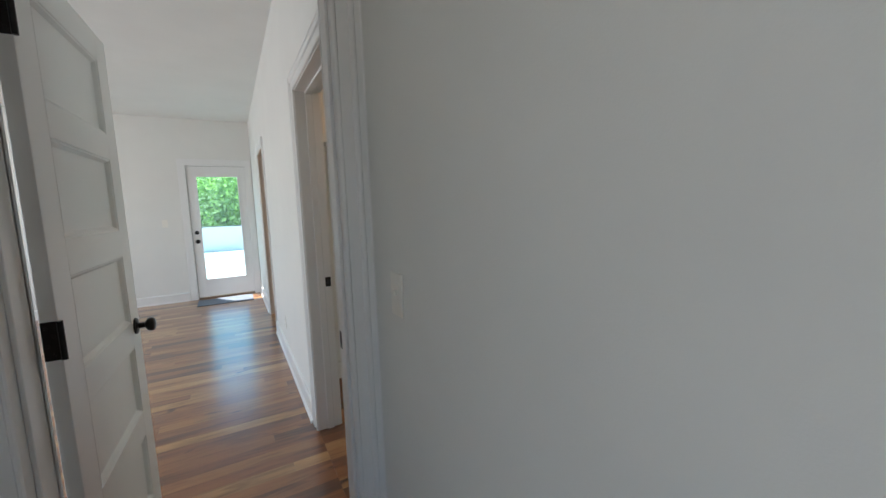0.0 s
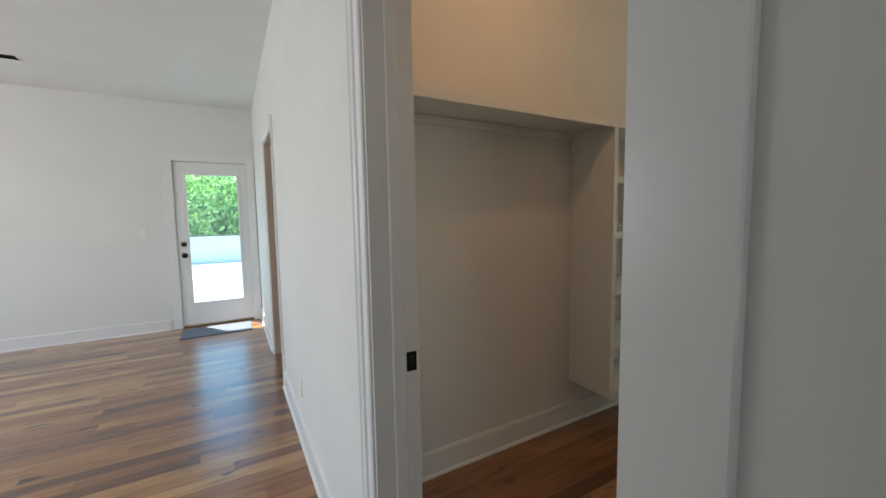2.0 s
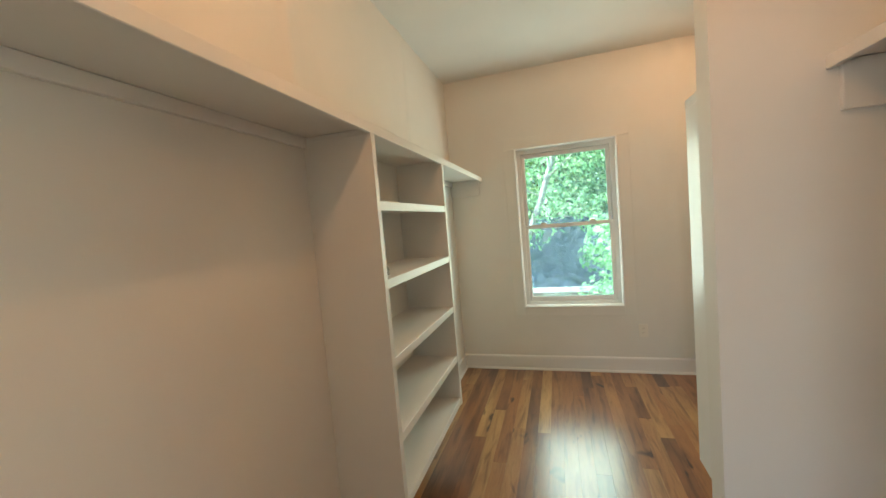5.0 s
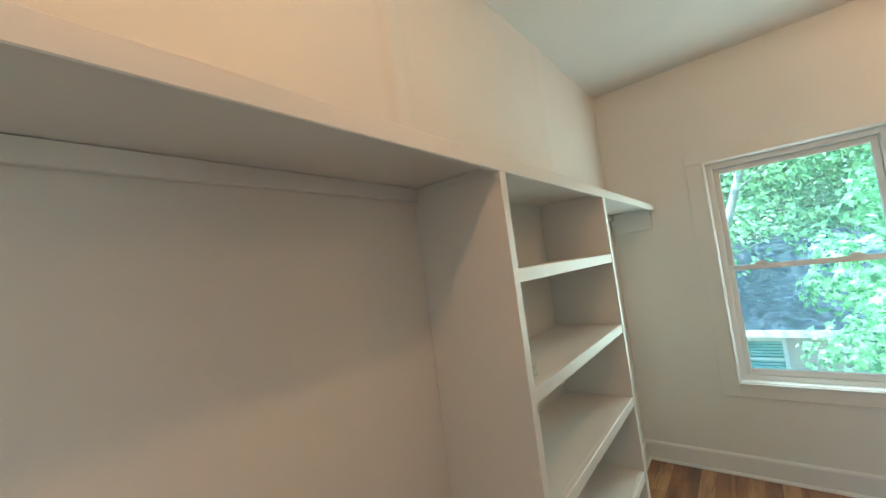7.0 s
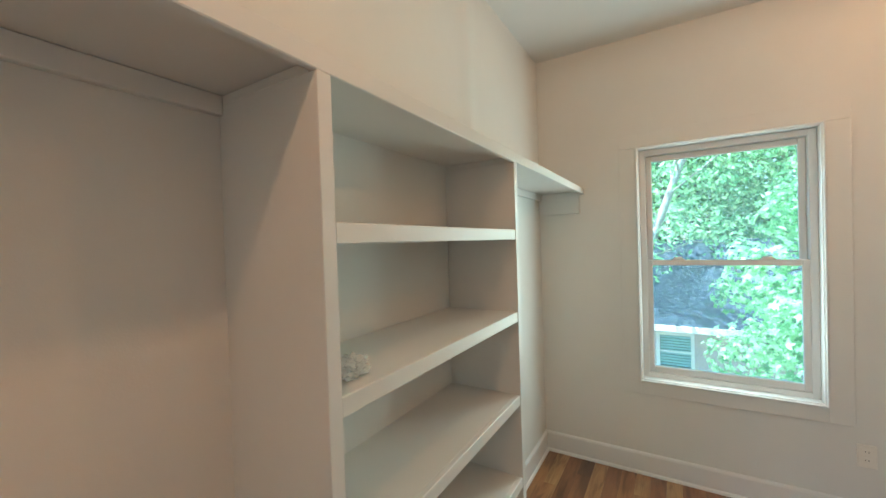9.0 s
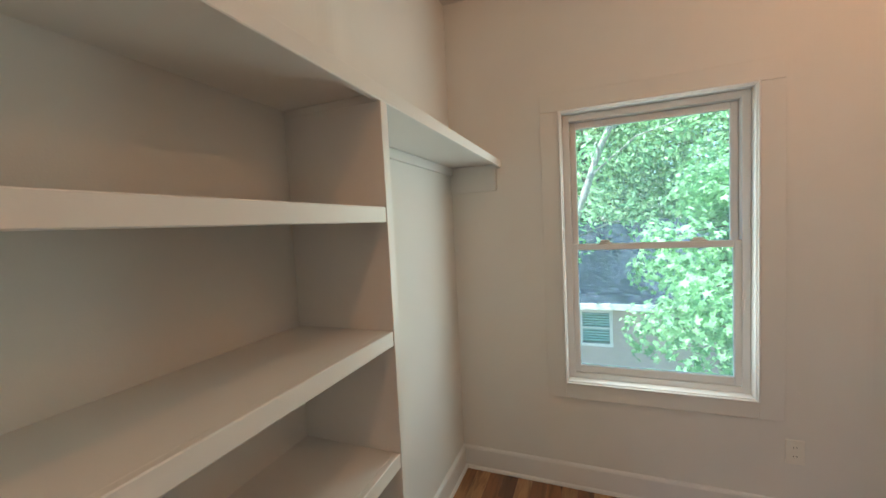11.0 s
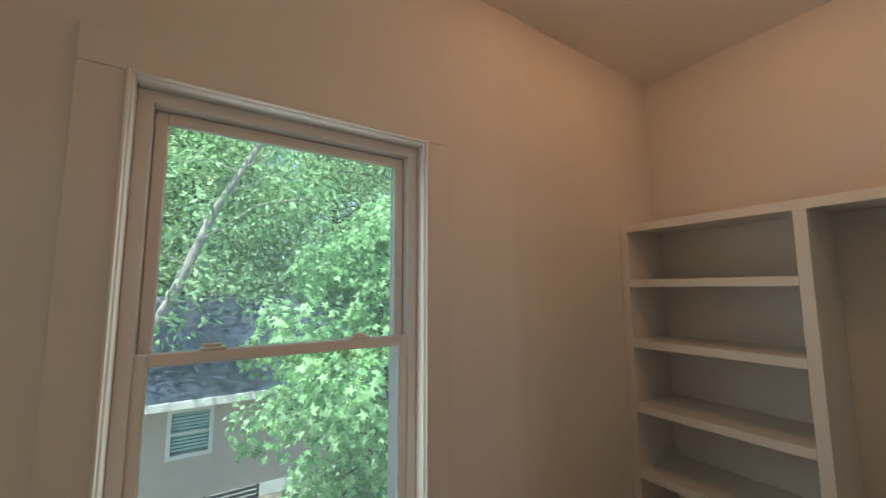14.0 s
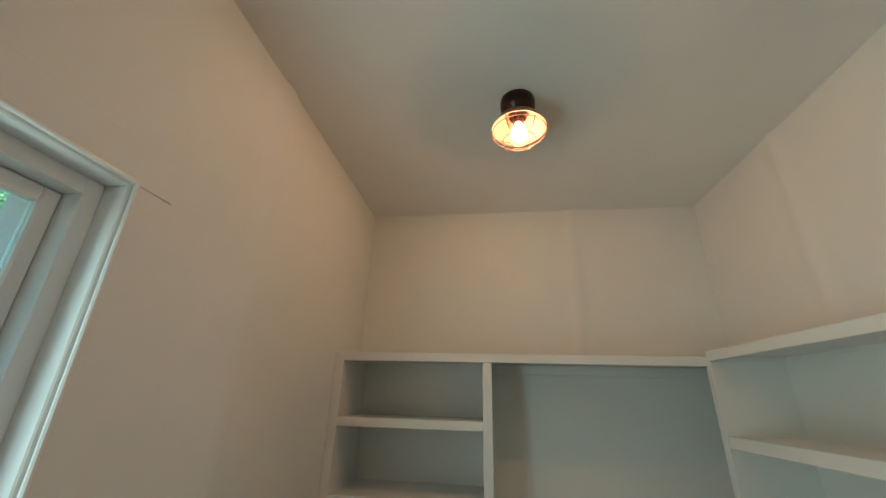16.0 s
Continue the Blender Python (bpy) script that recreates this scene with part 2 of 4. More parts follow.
class Shape:
    """Collects vertices and faces for one mesh."""

    def __init__(self):
        self.v, self.f = [], []

    def add(self, verts, faces):
        k = len(self.v)
        self.v += [tuple(p) for p in verts]
        self.f += [tuple(i + k for i in f) for f in faces]
        return self

    def box(self, lo, hi, c=0.0):
        lo, hi = [min(a, b) for a, b in zip(lo, hi)], [max(a, b) for a, b in zip(lo, hi)]
        if c <= 0:
            p = [(x, y, z) for x in (lo[0], hi[0]) for y in (lo[1], hi[1]) for z in (lo[2], hi[2])]
            return self.add(p, [(0, 1, 3, 2), (4, 6, 7, 5), (0, 4, 5, 1), (2, 3, 7, 6), (0, 2, 6, 4), (1, 5, 7, 3)])
        c = min(c, min(b - a for a, b in zip(lo, hi)) * 0.45)
        verts, idx = [], {}
        for sx in (0, 1):
            for sy in (0, 1):
                for sz in (0, 1):
                    s = (sx, sy, sz)
                    for ax in range(3):
                        p = []
                        for a in range(3):
                            e = hi[a] if s[a] else lo[a]
                            if a != ax:
                                e += -c if s[a] else c
                            p.append(e)
                        idx[s, ax] = len(verts)
                        verts.append(p)
        faces = []
        for ax in range(3):
            u, w = (ax + 1) % 3, (ax + 2) % 3
            for side in (0, 1):
                q = []
                for a, b in ((0, 0), (1, 0), (1, 1), (0, 1)):
                    s = [0, 0, 0]
                    s[ax], s[u], s[w] = side, a, b
                    q.append(idx[tuple(s), ax])
                faces.append(tuple(q if side else q[::-1]))
            for a in (0, 1):
                for b in (0, 1):
                    s0, s1 = [0, 0, 0], [0, 0, 0]
                    s0[u], s0[w], s1[u], s1[w] = a, b, a, b
                    s1[ax] = 1
                    s0, s1 = tuple(s0), tuple(s1)
                    q = (idx[s0, u], idx[s1, u], idx[s1, w], idx[s0, w])
                    faces.append(q if a == b else q[::-1])
        for s in [(a, b, d) for a in (0, 1) for b in (0, 1) for d in (0, 1)]:
            q = tuple(idx[s, a] for a in range(3))
            faces.append(q if sum(s) % 2 else q[::-1])
        return self.add(verts, faces)

    def tube(self, a, b, r0, r1, n=10, caps=True):
        a, b = Vector(a), Vector(b)
        z = (b - a).normalized()
        x = z.orthogonal().normalized()
        y = z.cross(x)
        ring = [(x * math.cos(2 * math.pi * i / n) + y * math.sin(2 * math.pi * i / n)) for i in range(n)]
        verts = [a + d * r0 for d in ring] + [b + d * r1 for d in ring]
        faces = [(i, (i + 1) % n, n + (i + 1) % n, n + i) for i in range(n)]
        if caps:
            faces += [tuple(range(n))[::-1], tuple(range(n, 2 * n))]
        return self.add(verts, faces)

    def lathe(self, origin, axis, prof, n=28):
        """prof: (radius, distance along axis) pairs."""
        o, z = Vector(origin), Vector(axis).normalized()
        x = z.orthogonal().normalized()
        y = z.cross(x)
        verts, faces = [], []
        for r, h in prof:
            verts += [o + z * h + (x * math.cos(2 * math.pi * i / n) + y * math.sin(2 * math.pi * i / n)) * max(r, 1e-4) for i in range(n)]
        for k in range(len(prof) - 1):
            for i in range(n):
                j = (i + 1) % n
                faces.append((k * n + i, k * n + j, (k + 1) * n + j, (k + 1) * n + i))
        return self.add(verts, faces)

    def path(self, pts, r, n=6):
        for a, b in zip(pts, pts[1:]):
            self.tube(a, b, r, r, n)
        return self

    def sweep(self, loop0, loop1):
        n = len(loop0)
        return self.add(list(loop0) + list(loop1), [(i, (i + 1) % n, n + (i + 1) % n, n + i) for i in range(n)] + [tuple(range(n))[::-1], tuple(range(n, 2 * n))])

    def mesh(self, name, mat, smooth=False):
        me = bpy.data.meshes.new(name)
        me.from_pydata(self.v, [], self.f)
        me.update()
        bm = bmesh.new()
        bm.from_mesh(me)
        bmesh.ops.recalc_face_normals(bm, faces=bm.faces)
        bm.to_mesh(me)
        bm.free()
        if smooth:
            me.shade_smooth()
            me.set_sharp_from_angle(angle=radians(40))
        me.materials.append(mat)
        return me


def thing(name, label, category, at=(0, 0, 0), group="", kind=""):
    ob = new(name)
    ob.location = at
    ob.empty_display_size = 0.05
    return tagged(ob, label, category, group, kind)


def part(name, shape, mat, parent, label="", smooth=False):
    """One mesh under a thing or a part; the shape is in world metres."""
    base = Vector(parent.location)
    p = parent.parent
    while p:
        base += Vector(p.location)
        p = p.parent
    shape.v = [tuple(Vector(q) - base) for q in shape.v]
    ob = new(name, shape.mesh(name, mat, smooth))
    ob.parent = parent
    return tagged(ob, label)


def solid(name, shape, mat, label, category, kind="structure", group="", smooth=False):
    return tagged(new(name, shape.mesh(name, mat, smooth)), label, category, group, kind)


def boxes(*items, c=0.0):
    s = Shape()
    for lo, hi in items:
        s.box(lo, hi, c)
    return s


# ---- plan ----
H = 2.79                     # ceilings
BX0, BX1 = 0.392, 0.525      # wall between bedroom and closet
EY0, EY1 = 1.115, 1.25       # wall with the entry door
EDX0, EDX1 = -0.414, 0.310   # entry opening
CDY0, CDY1 = 1.543, 2.335    # closet doorway
DH = 2.05                    # door openings' height
GY = 7.025                   # wall with the glass door
GX0, GX1 = -0.53, 0.318      # glass door opening
NY, SY = 3.005, -0.075       # closet's north and south walls
WX = 4.19                    # closet's window wall
WY0, WY1, WZ0, WZ1 = 1.512, 2.378, 0.605, 2.083
PX0, PX1, PY = 2.08, 2.20, 1.530   # short wall that splits the closet
FSY = 0.91                   # south wall of the closet's front part
LBX = -4.3                   # bedroom's far side
D2Y0, D2Y1, D2H = 4.63, 5.40, 2.082   # second doorway in the bedroom
TOP = 1.824                  # underside of the top shelves


def seam(s, axis, wall, out, u, z0, z1, w):
    """A taped drywall joint: a broad band that stands a hair proud of the wall."""
    prof = [(-w + 2 * w * k / 14, 0.0100 * math.exp(-((k - 6) / 2.6) ** 2) - 0.0004) for k in range(15)]
    lo = [(wall + out * v, u + p, z0) if axis == 'x' else (u + p, wall + out * v, z0) for p, v in prof]
    hi = [(x, y, z1) for x, y, z in lo]
    s.sweep(lo, hi)


# walls
s = boxes(((BX0, -3.2, 0), (BX1, CDY0, H)), ((BX0, CDY0, DH), (BX1, CDY1, H)), ((BX0, CDY1, 0), (BX1, D2Y0, H)),
          ((BX0, D2Y0, D2H), (BX1, D2Y1, H)), ((BX0, D2Y1, 0), (BX1, GY + 0.16, H)))
solid("wall_bedroom_east", s, WALL, "white painted drywall with two doorways", "wall")
s = boxes(((LBX, EY0, 0), (EDX0 - 0.02, EY1, H)), ((EDX0 - 0.02, EY0, DH), (EDX1 + 0.02, EY1, H)), ((EDX1 + 0.02, EY0, 0), (BX0, EY1, H)))
solid("wall_entry", s, WALL, "white painted drywall around the entry door", "wall")
s = boxes(((LBX, GY, 0), (GX0, GY + 0.16, H)), ((GX0, GY, 2.105), (GX1, GY + 0.16, H)), ((GX1, GY, 0), (BX0, GY + 0.16, H)))
solid("wall_bedroom_north", s, WALL, "white painted drywall around the glass door", "wall")
# bedroom's far wall has a wide window opening that lets the daylight in
s = boxes(((LBX - 0.15, EY0, 0), (LBX, 2.2, H)), ((LBX - 0.15, 2.2, 0), (LBX, 5.8, 0.7)), ((LBX - 0.15, 2.2, 2.2), (LBX, 5.8, H)), ((LBX - 0.15, 5.8, 0), (LBX, GY + 0.16, H)))
solid("wall_bedroom_west", s, WALL, "white painted drywall with a wide window opening", "wall")
# the opening in the left wall is added, out of view, for the fill lamp
s = boxes(((-0.95, -3.2, 0), (-0.82, -1.8, H)), ((-0.95, -1.8, 0), (-0.82, 0.0, 0.6)), ((-0.95, -1.8, 2.4), (-0.82, 0.0, H)), ((-0.95, 0.0, 0), (-0.82, EY0, H)), ((-0.95, -3.33, 0), (BX1, -3.2, H)))
solid("wall_hall", s, WALL, "white painted drywall of the hall", "wall")
s = boxes(((BX1, NY, 0), (WX + 0.16, NY + 0.13, H)))
seam(s, 'y', NY, -1, 1.915, 1.86, H, 0.10)
seam(s, 'y', NY, -1, 3.12, 1.86, H, 0.16)
solid("wall_closet_north", s, WALL, "white painted drywall behind the shelves", "wall")
s = boxes(((WX, SY, 0), (WX + 0.16, WY0, H)), ((WX, WY1, 0), (WX + 0.16, NY, H)), ((WX, WY0, 0), (WX + 0.16, WY1, WZ0)), ((WX, WY0, WZ1), (WX + 0.16, WY1, H)))
seam(s, 'x', WX, -1, 1.07, 0.14, H, 0.14)
solid("wall_closet_window", s, WALL, "white painted drywall around the closet window", "wall")
s = boxes(((PX0, SY - 0.13, 0), (WX + 0.16, SY, H)))
seam(s, 'y', SY, 1, 2.95, 1.86, H, 0.12)
solid("wall_closet_south", s, WALL, "white painted drywall at the closet's end", "wall")
s = boxes(((PX0, SY, 0), (PX1, PY, H)))
seam(s, 'x', PX1, 1, 0.62, 1.86, H, 0.12)
solid("wall_closet_divider", s, WALL, "short white drywall partition inside the closet", "wall")
s = boxes(((BX1, FSY - 0.13, 0), (PX0, FSY, H)))
solid("wall_closet_front_south", s, WALL, "white painted drywall beside the closet door", "wall")
# no lamp in here: its warm light is put into the wall colour
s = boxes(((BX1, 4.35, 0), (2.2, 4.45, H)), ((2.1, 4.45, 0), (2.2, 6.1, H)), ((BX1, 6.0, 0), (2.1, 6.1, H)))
solid("wall_second_room", s, WARMLIT, "white painted drywall of the next room, tinted warm as if lamp-lit", "wall")

solid("ceiling", boxes(((LBX - 0.15, -3.33, H), (WX + 0.16, GY + 0.16, H + 0.15))), CEIL, "flat white painted ceiling", "ceiling")

# ---- mouldings ----
CASING = [(0.0, 0.0), (0.0, 0.008), (0.004, 0.012), (0.009, 0.0125), (0.014, 0.0075), (0.046, 0.0095), (0.050, 0.0155), (0.056, 0.0175), (0.061, 0.0165), (0.065, 0.0125), (0.080, 0.0135), (0.084, 0.018), (0.088, 0.017), (0.088, 0.0)]


def casing(s, axis, wall, out, a, b, top, prof=CASING, bottom=0.0, skip=0):
    """Two legs and a mitred head round an opening from a to b; the wall lies across axis ('x' or 'y'), out is +1 or -1."""
    def at(u, v, z):
        return (wall + out * v, u, z) if axis == 'x' else (u, wall + out * v, z)
    for edge, sgn in ((a, -1), (b, 1))[skip:]:
        s.sweep([at(edge + sgn * p, q, bottom) for p, q in prof], [at(edge + sgn * p, q, top + p) for p, q in prof])
    s.sweep([at(a - p, q, top + p) for p, q in prof], [at(b + p, q, top + p) for p, q in prof])
    return s


BASE = [(0.0, 0.0), (0.016, 0.0), (0.016, 0.122), (0.012, 0.130), (0.006, 0.134), (0.0, 0.136)]


def baseboard(s, axis, wall, out, a, b):
    def at(u, v, z):
        return (wall + out * v, u, z) if axis == 'x' else (u, wall + out * v, z)
    s.sweep([at(a, v, z) for v, z in BASE], [at(b, v, z) for v, z in BASE])
    shoe = [(0.016, 0.0), (0.028, 0.0), (0.027, 0.008), (0.022, 0.015), (0.016, 0.018)]
    s.sweep([at(a, v, z) for v, z in shoe], [at(b, v, z) for v, z in shoe])
    return s


def trim(name, shape, label):
    solid(name, shape, TRIM, label, "trim")


trim("trim_entry_hall", casing(Shape(), 'y', EY0, -1, EDX0, EDX1 - 0.002, DH), "white moulded door casing")
trim("trim_entry_bedroom", casing(Shape(), 'y', EY1, 1, EDX0, EDX1 - 0.002, DH), "white moulded door casing")
s = casing(Shape(), 'x', BX0, -1, CDY0 + 0.012, CDY1 - 0.012, DH - 0.012, skip=1)
s.box((BX0 - 0.013, CDY0 - 0.083, 0), (BX0, CDY0 + 0.0115, DH + 0.074), 0.002)
trim("trim_closet_bedroom", s, "white moulded casing of the closet doorway")
trim("trim_closet_inside", casing(Shape(), 'x', BX1, 1, CDY0 + 0.012, CDY1 - 0.012, DH - 0.012), "white moulded casing of the closet doorway")
trim("trim_second_doorway", casing(Shape(), 'x', BX0, -1, D2Y0 + 0.012, D2Y1 - 0.012, D2H - 0.012), "white moulded door casing")


def jamb_x(a, b, top):
    """Jamb lining of an opening in a wall across x."""
    s = boxes(((BX0 - 0.0005, a - 0.001, 0), (BX1 + 0.0005, a + 0.018, top)), ((BX0 - 0.002, b - 0.018, 0), (BX1 + 0.002, b + 0.001, top)), ((BX0 - 0.002, a + 0.018, top - 0.018), (BX1 + 0.002, b - 0.018, top + 0.001)), c=0.0015)
    return s


s = jamb_x(CDY0, CDY1, DH)
sx0, sx1 = BX1 - 0.078, BX1 - 0.040
for q in (((sx0, CDY0 + 0.018, 0), (sx1, CDY0 + 0.029, DH - 0.03)), ((sx0, CDY1 - 0.029, 0), (sx1, CDY1 - 0.018, DH - 0.03)), ((sx0, CDY0 + 0.018, DH - 0.029), (sx1, CDY1 - 0.018, DH - 0.018))):
    s.box(*q, 0.002)
trim("trim_closet_jamb", s, "white painted door jamb with stop")
# same tint on the jamb, for the lamp light that reaches it
solid("trim_second_jamb", jamb_x(D2Y0, D2Y1, D2H), WARMLIT, "door jamb tinted warm as if lamp-lit", "trim")
s = boxes(((EDX0 - 0.019, EY0 - 0.002, 0), (EDX0, EY1 + 0.026, DH)), ((EDX1, EY0 - 0.002, 0), (EDX1 + 0.019, EY1 + 0.002, DH)), ((EDX0, EY0 - 0.002, DH - 0.018), (EDX1, EY1 + 0.002, DH)),
          ((EDX0, EY0 + 0.03, 0), (EDX0 + 0.011, EY0 + 0.068, DH - 0.03)), ((EDX1 - 0.011, EY0 + 0.03, 0), (EDX1, EY0 + 0.068, DH - 0.03)), c=0.0015)
trim("trim_entry_jamb", s, "white painted door jamb with stop")

s = Shape()
for a, b in ((-3.2, EY0 - 0.02), (EY1 + 0.02, CDY0 - 0.09), (CDY1 + 0.09, D2Y0 - 0.09), (D2Y1 + 0.09, GY)):
    baseboard(s, 'x', BX0, -1, a, b)
baseboard(s, 'y', GY, -1, LBX, GX0 - 0.10)
baseboard(s, 'x', LBX, 1, EY1, GY)
baseboard(s, 'y', EY1, 1, LBX, EDX0 - 0.09)
solid("baseboard_bedroom", s, TRIM, "tall white baseboard with shoe moulding", "baseboard")
s = Shape()
baseboard(s, 'y', NY, -1, BX1, WX)
baseboard(s, 'x', WX, -1, SY, NY)
baseboard(s, 'y', SY, 1, PX1, WX)
baseboard(s, 'x', PX1, 1, SY, PY)
baseboard(s, 'y', PY, 1, PX0, PX1)
baseboard(s, 'x', PX0, -1, FSY, PY)
baseboard(s, 'y', FSY, 1, BX1, PX0)
baseboard(s, 'x', BX1, 1, CDY1 + 0.09, NY)
solid("baseboard_closet", s, TRIM, "tall white baseboard with shoe moulding", "baseboard")

# ---- closet window ----
win = thing("window_1", "white double-hung vinyl window in flat painted casing", "window", (WX, (WY0 + WY1) / 2, WZ0), kind="structure")
cw = 0.098
s = boxes(((WX - 0.015, WY0 - cw, WZ0 - 0.085), (WX, WY0, WZ1)), ((WX - 0.015, WY1, WZ0 - 0.085), (WX, WY1 + cw, WZ1)), ((WX - 0.015, WY0 - cw, WZ1 + 0.0015), (WX, WY1 + cw, WZ1 + 0.095)), ((WX - 0.0155, WY0, WZ0 - 0.085), (WX, WY1, WZ0)), c=0.0015)
part("window_casing", s, WALL, win)
# jamb extension with a small bead round the opening
s = Shape()
bd, dp = 0.022, 0.115
for q in (((WX - 0.018, WY0, WZ0), (WX + dp, WY0 + 0.014, WZ1)), ((WX - 0.018, WY1 - 0.014, WZ0), (WX + dp, WY1, WZ1)), ((WX - 0.018, WY0 + 0.014, WZ1 - 0.014), (WX + dp, WY1 - 0.014, WZ1)), ((WX - 0.018, WY0 + 0.014, WZ0), (WX + dp, WY1 - 0.014, WZ0 + 0.014))):
    s.box(*q, 0.003)
part("jamb_liner", s, TRIM, win)
for lo, hi in (((WY0 - 0.004, WZ0 - 0.004), (WY0 + 0.007, WZ1 + 0.004)), ((WY1 - 0.007, WZ0 - 0.004), (WY1 + 0.004, WZ1 + 0.004)), ((WY0 + 0.007, WZ1 - 0.007), (WY1 - 0.007, WZ1 + 0.004)), ((WY0 + 0.007, WZ0 - 0.004), (WY1 - 0.007, WZ0 + 0.007))):
    part("bead", boxes(((WX - 0.028, lo[0], lo[1]), (WX - 0.0185, hi[0], hi[1])), c=0.003), TRIM, win)
a0, a1, b0, b1 = WY0 + 0.014, WY1 - 0.014, WZ0 + 0.014, WZ1 - 0.014
s = boxes(((WX + 0.035, a0, b0), (WX + 0.11, a0 + 0.035, b1)), ((WX + 0.035, a1 - 0.035, b0), (WX + 0.11, a1, b1)), ((WX + 0.035, a0 + 0.035, b1 - 0.035), (WX + 0.11, a1 - 0.035, b1)), ((WX + 0.035, a0 + 0.035, b0), (WX + 0.11, a1 - 0.035, b0 + 0.03)), c=0.002)
part("window_frame", s, VINYL, win)
ZM = 1.352


def sash(x0, x1, z0, z1, ya, yb, st, top, bot):
    return boxes(((x0, ya, z0), (x1, ya + st, z1)), ((x0, yb - st, z0), (x1, yb, z1)), ((x0, ya + st, z1 - top), (x1, yb - st, z1)), ((x0, ya + st, z0), (x1, yb - st, z0 + bot)), c=0.004)


ya, yb = a0 + 0.036, a1 - 0.036
up = part("upper_sash", sash(WX + 0.078, WX + 0.104, ZM - 0.015, b1 - 0.036, ya, yb, 0.032, 0.035, 0.03), VINYL, win)
lo_s = part("lower_sash", sash(WX + 0.042, WX + 0.072, b0 + 0.031, ZM + 0.018, ya - 0.006, yb + 0.006, 0.034, 0.034, 0.042), VINYL, win)
g1 = part("pane", boxes(((WX + 0.089, ya + 0.032, ZM + 0.015), (WX + 0.093, yb - 0.032, b1 - 0.071))), GLASS, win)
g2 = part("pane", boxes(((WX + 0.056, ya + 0.028, b0 + 0.073), (WX + 0.060, yb - 0.028, ZM - 0.016))), GLASS, win)
g1.visible_shadow = g2.visible_shadow = False
for yl in (ya + 0.17, yb - 0.17):
    part("sash_lock", boxes(((WX + 0.040, yl - 0.032, ZM + 0.018), (WX + 0.07, yl + 0.032, ZM + 0.026)), ((WX + 0.045, yl - 0.02, ZM + 0.026), (WX + 0.066, yl + 0.026, ZM + 0.036)), c=0.003), VINYL, win)

# ---- glass door to the deck ----
gd = thing("door_1", "white exterior door with one tall glass pane, shut", "door", ((GX0 + GX1) / 2, GY, 0), kind="structure")
s = casing(Shape(), 'y', GY, -1, GX0 + 0.012, GX1 - 0.03, 2.095, [(0, 0), (0, 0.014), (0.003, 0.017), (0.093, 0.017), (0.096, 0.014), (0.096, 0)])
s.v = [(min(x, BX0 - 0.001), y, z) for x, y, z in s.v]
part("casing", s, TRIM, gd)
part("jamb", boxes(((GX0, GY - 0.002, 0), (GX0 + 0.018, GY + 0.15, 2.105)), ((GX1 - 0.018, GY - 0.002, 0), (GX1, GY + 0.15, 2.105)), ((GX0 + 0.018, GY - 0.002, 2.088), (GX1 - 0.018, GY + 0.15, 2.105)), c=0.001), TRIM, gd)
part("threshold", boxes(((GX0 + 0.018, GY - 0.01, 0.0), (GX1 - 0.018, GY + 0.16, 0.022)), c=0.004), SILL, gd, "brown metal threshold")
lx0, lx1, ly0, ly1 = GX0 + 0.021, GX1 - 0.021, GY + 0.012, GY + 0.056
gx0, gx1, gz0, gz1 = -0.393, 0.184, 0.303, 1.935
leaf = part("leaf", boxes(((lx0, ly0, 0.032), (gx0, ly1, 2.084)), ((gx1, ly0, 0.032), (lx1, ly1, 2.084)), ((gx0, ly0, 0.032), (gx1, ly1, gz0)), ((gx0, ly0, gz1), (gx1, ly1, 2.084)), c=0.001), TRIM, gd)
part("glazing_bead", boxes(((gx0 - 0.02, ly0 - 0.01, gz0 - 0.02), (gx0 + 0.012, ly0 + 0.004, gz1 + 0.02)), ((gx1 - 0.012, ly0 - 0.01, gz0 - 0.02), (gx1 + 0.02, ly0 + 0.004, gz1 + 0.02)), ((gx0 + 0.012, ly0 - 0.01, gz0 - 0.02), (gx1 - 0.012, ly0 + 0.004, gz0 + 0.012)), ((gx0 + 0.012, ly0 - 0.01, gz1 - 0.012), (gx1 - 0.012, ly0 + 0.004, gz1 + 0.02)), c=0.004), TRIM, gd)
# black strips fill the gap round the leaf to imitate its shade
part("gap_shade", boxes(((GX0 + 0.0175, GY + 0.020, 0.03), (GX0 + 0.0215, GY + 0.05, 2.088)), ((GX1 - 0.0215, GY + 0.020, 0.03), (GX1 - 0.0175, GY + 0.05, 2.088)), ((GX0 + 0.02, GY + 0.020, 2.0835), (GX1 - 0.02, GY + 0.05, 2.0885))), BLACK, gd, "black strip imitating the dark of the gap")
g = part("pane", boxes(((gx0, GY + 0.03, gz0), (gx1, GY + 0.036, gz1))), DOORGLASS, gd)
g.visible_shadow = False
part("deadbolt", Shape().lathe((lx0 + 0.062, ly0, 1.06), (0, -1, 0), [(0.03, 0), (0.03, 0.008), (0.024, 0.014), (0.0, 0.015)]).box((lx0 + 0.056, ly0 - 0.028, 1.046), (lx0 + 0.068, ly0 - 0.012, 1.074), 0.003), BLACK, gd, "black deadbolt turn", True)


def knob_shape(at, axis):
    return Shape().lathe(at, axis, [(0.0, 0.0), (0.033, 0.0), (0.033, 0.005), (0.028, 0.009), (0.012, 0.012), (0.011, 0.032), (0.018, 0.036), (0.026, 0.043), (0.0285, 0.052), (0.027, 0.060), (0.020, 0.066), (0.0, 0.068)])


part("knob", knob_shape((lx0 + 0.062, ly0, 0.92), (0, -1, 0)), BLACK, gd, "round black door knob", True)
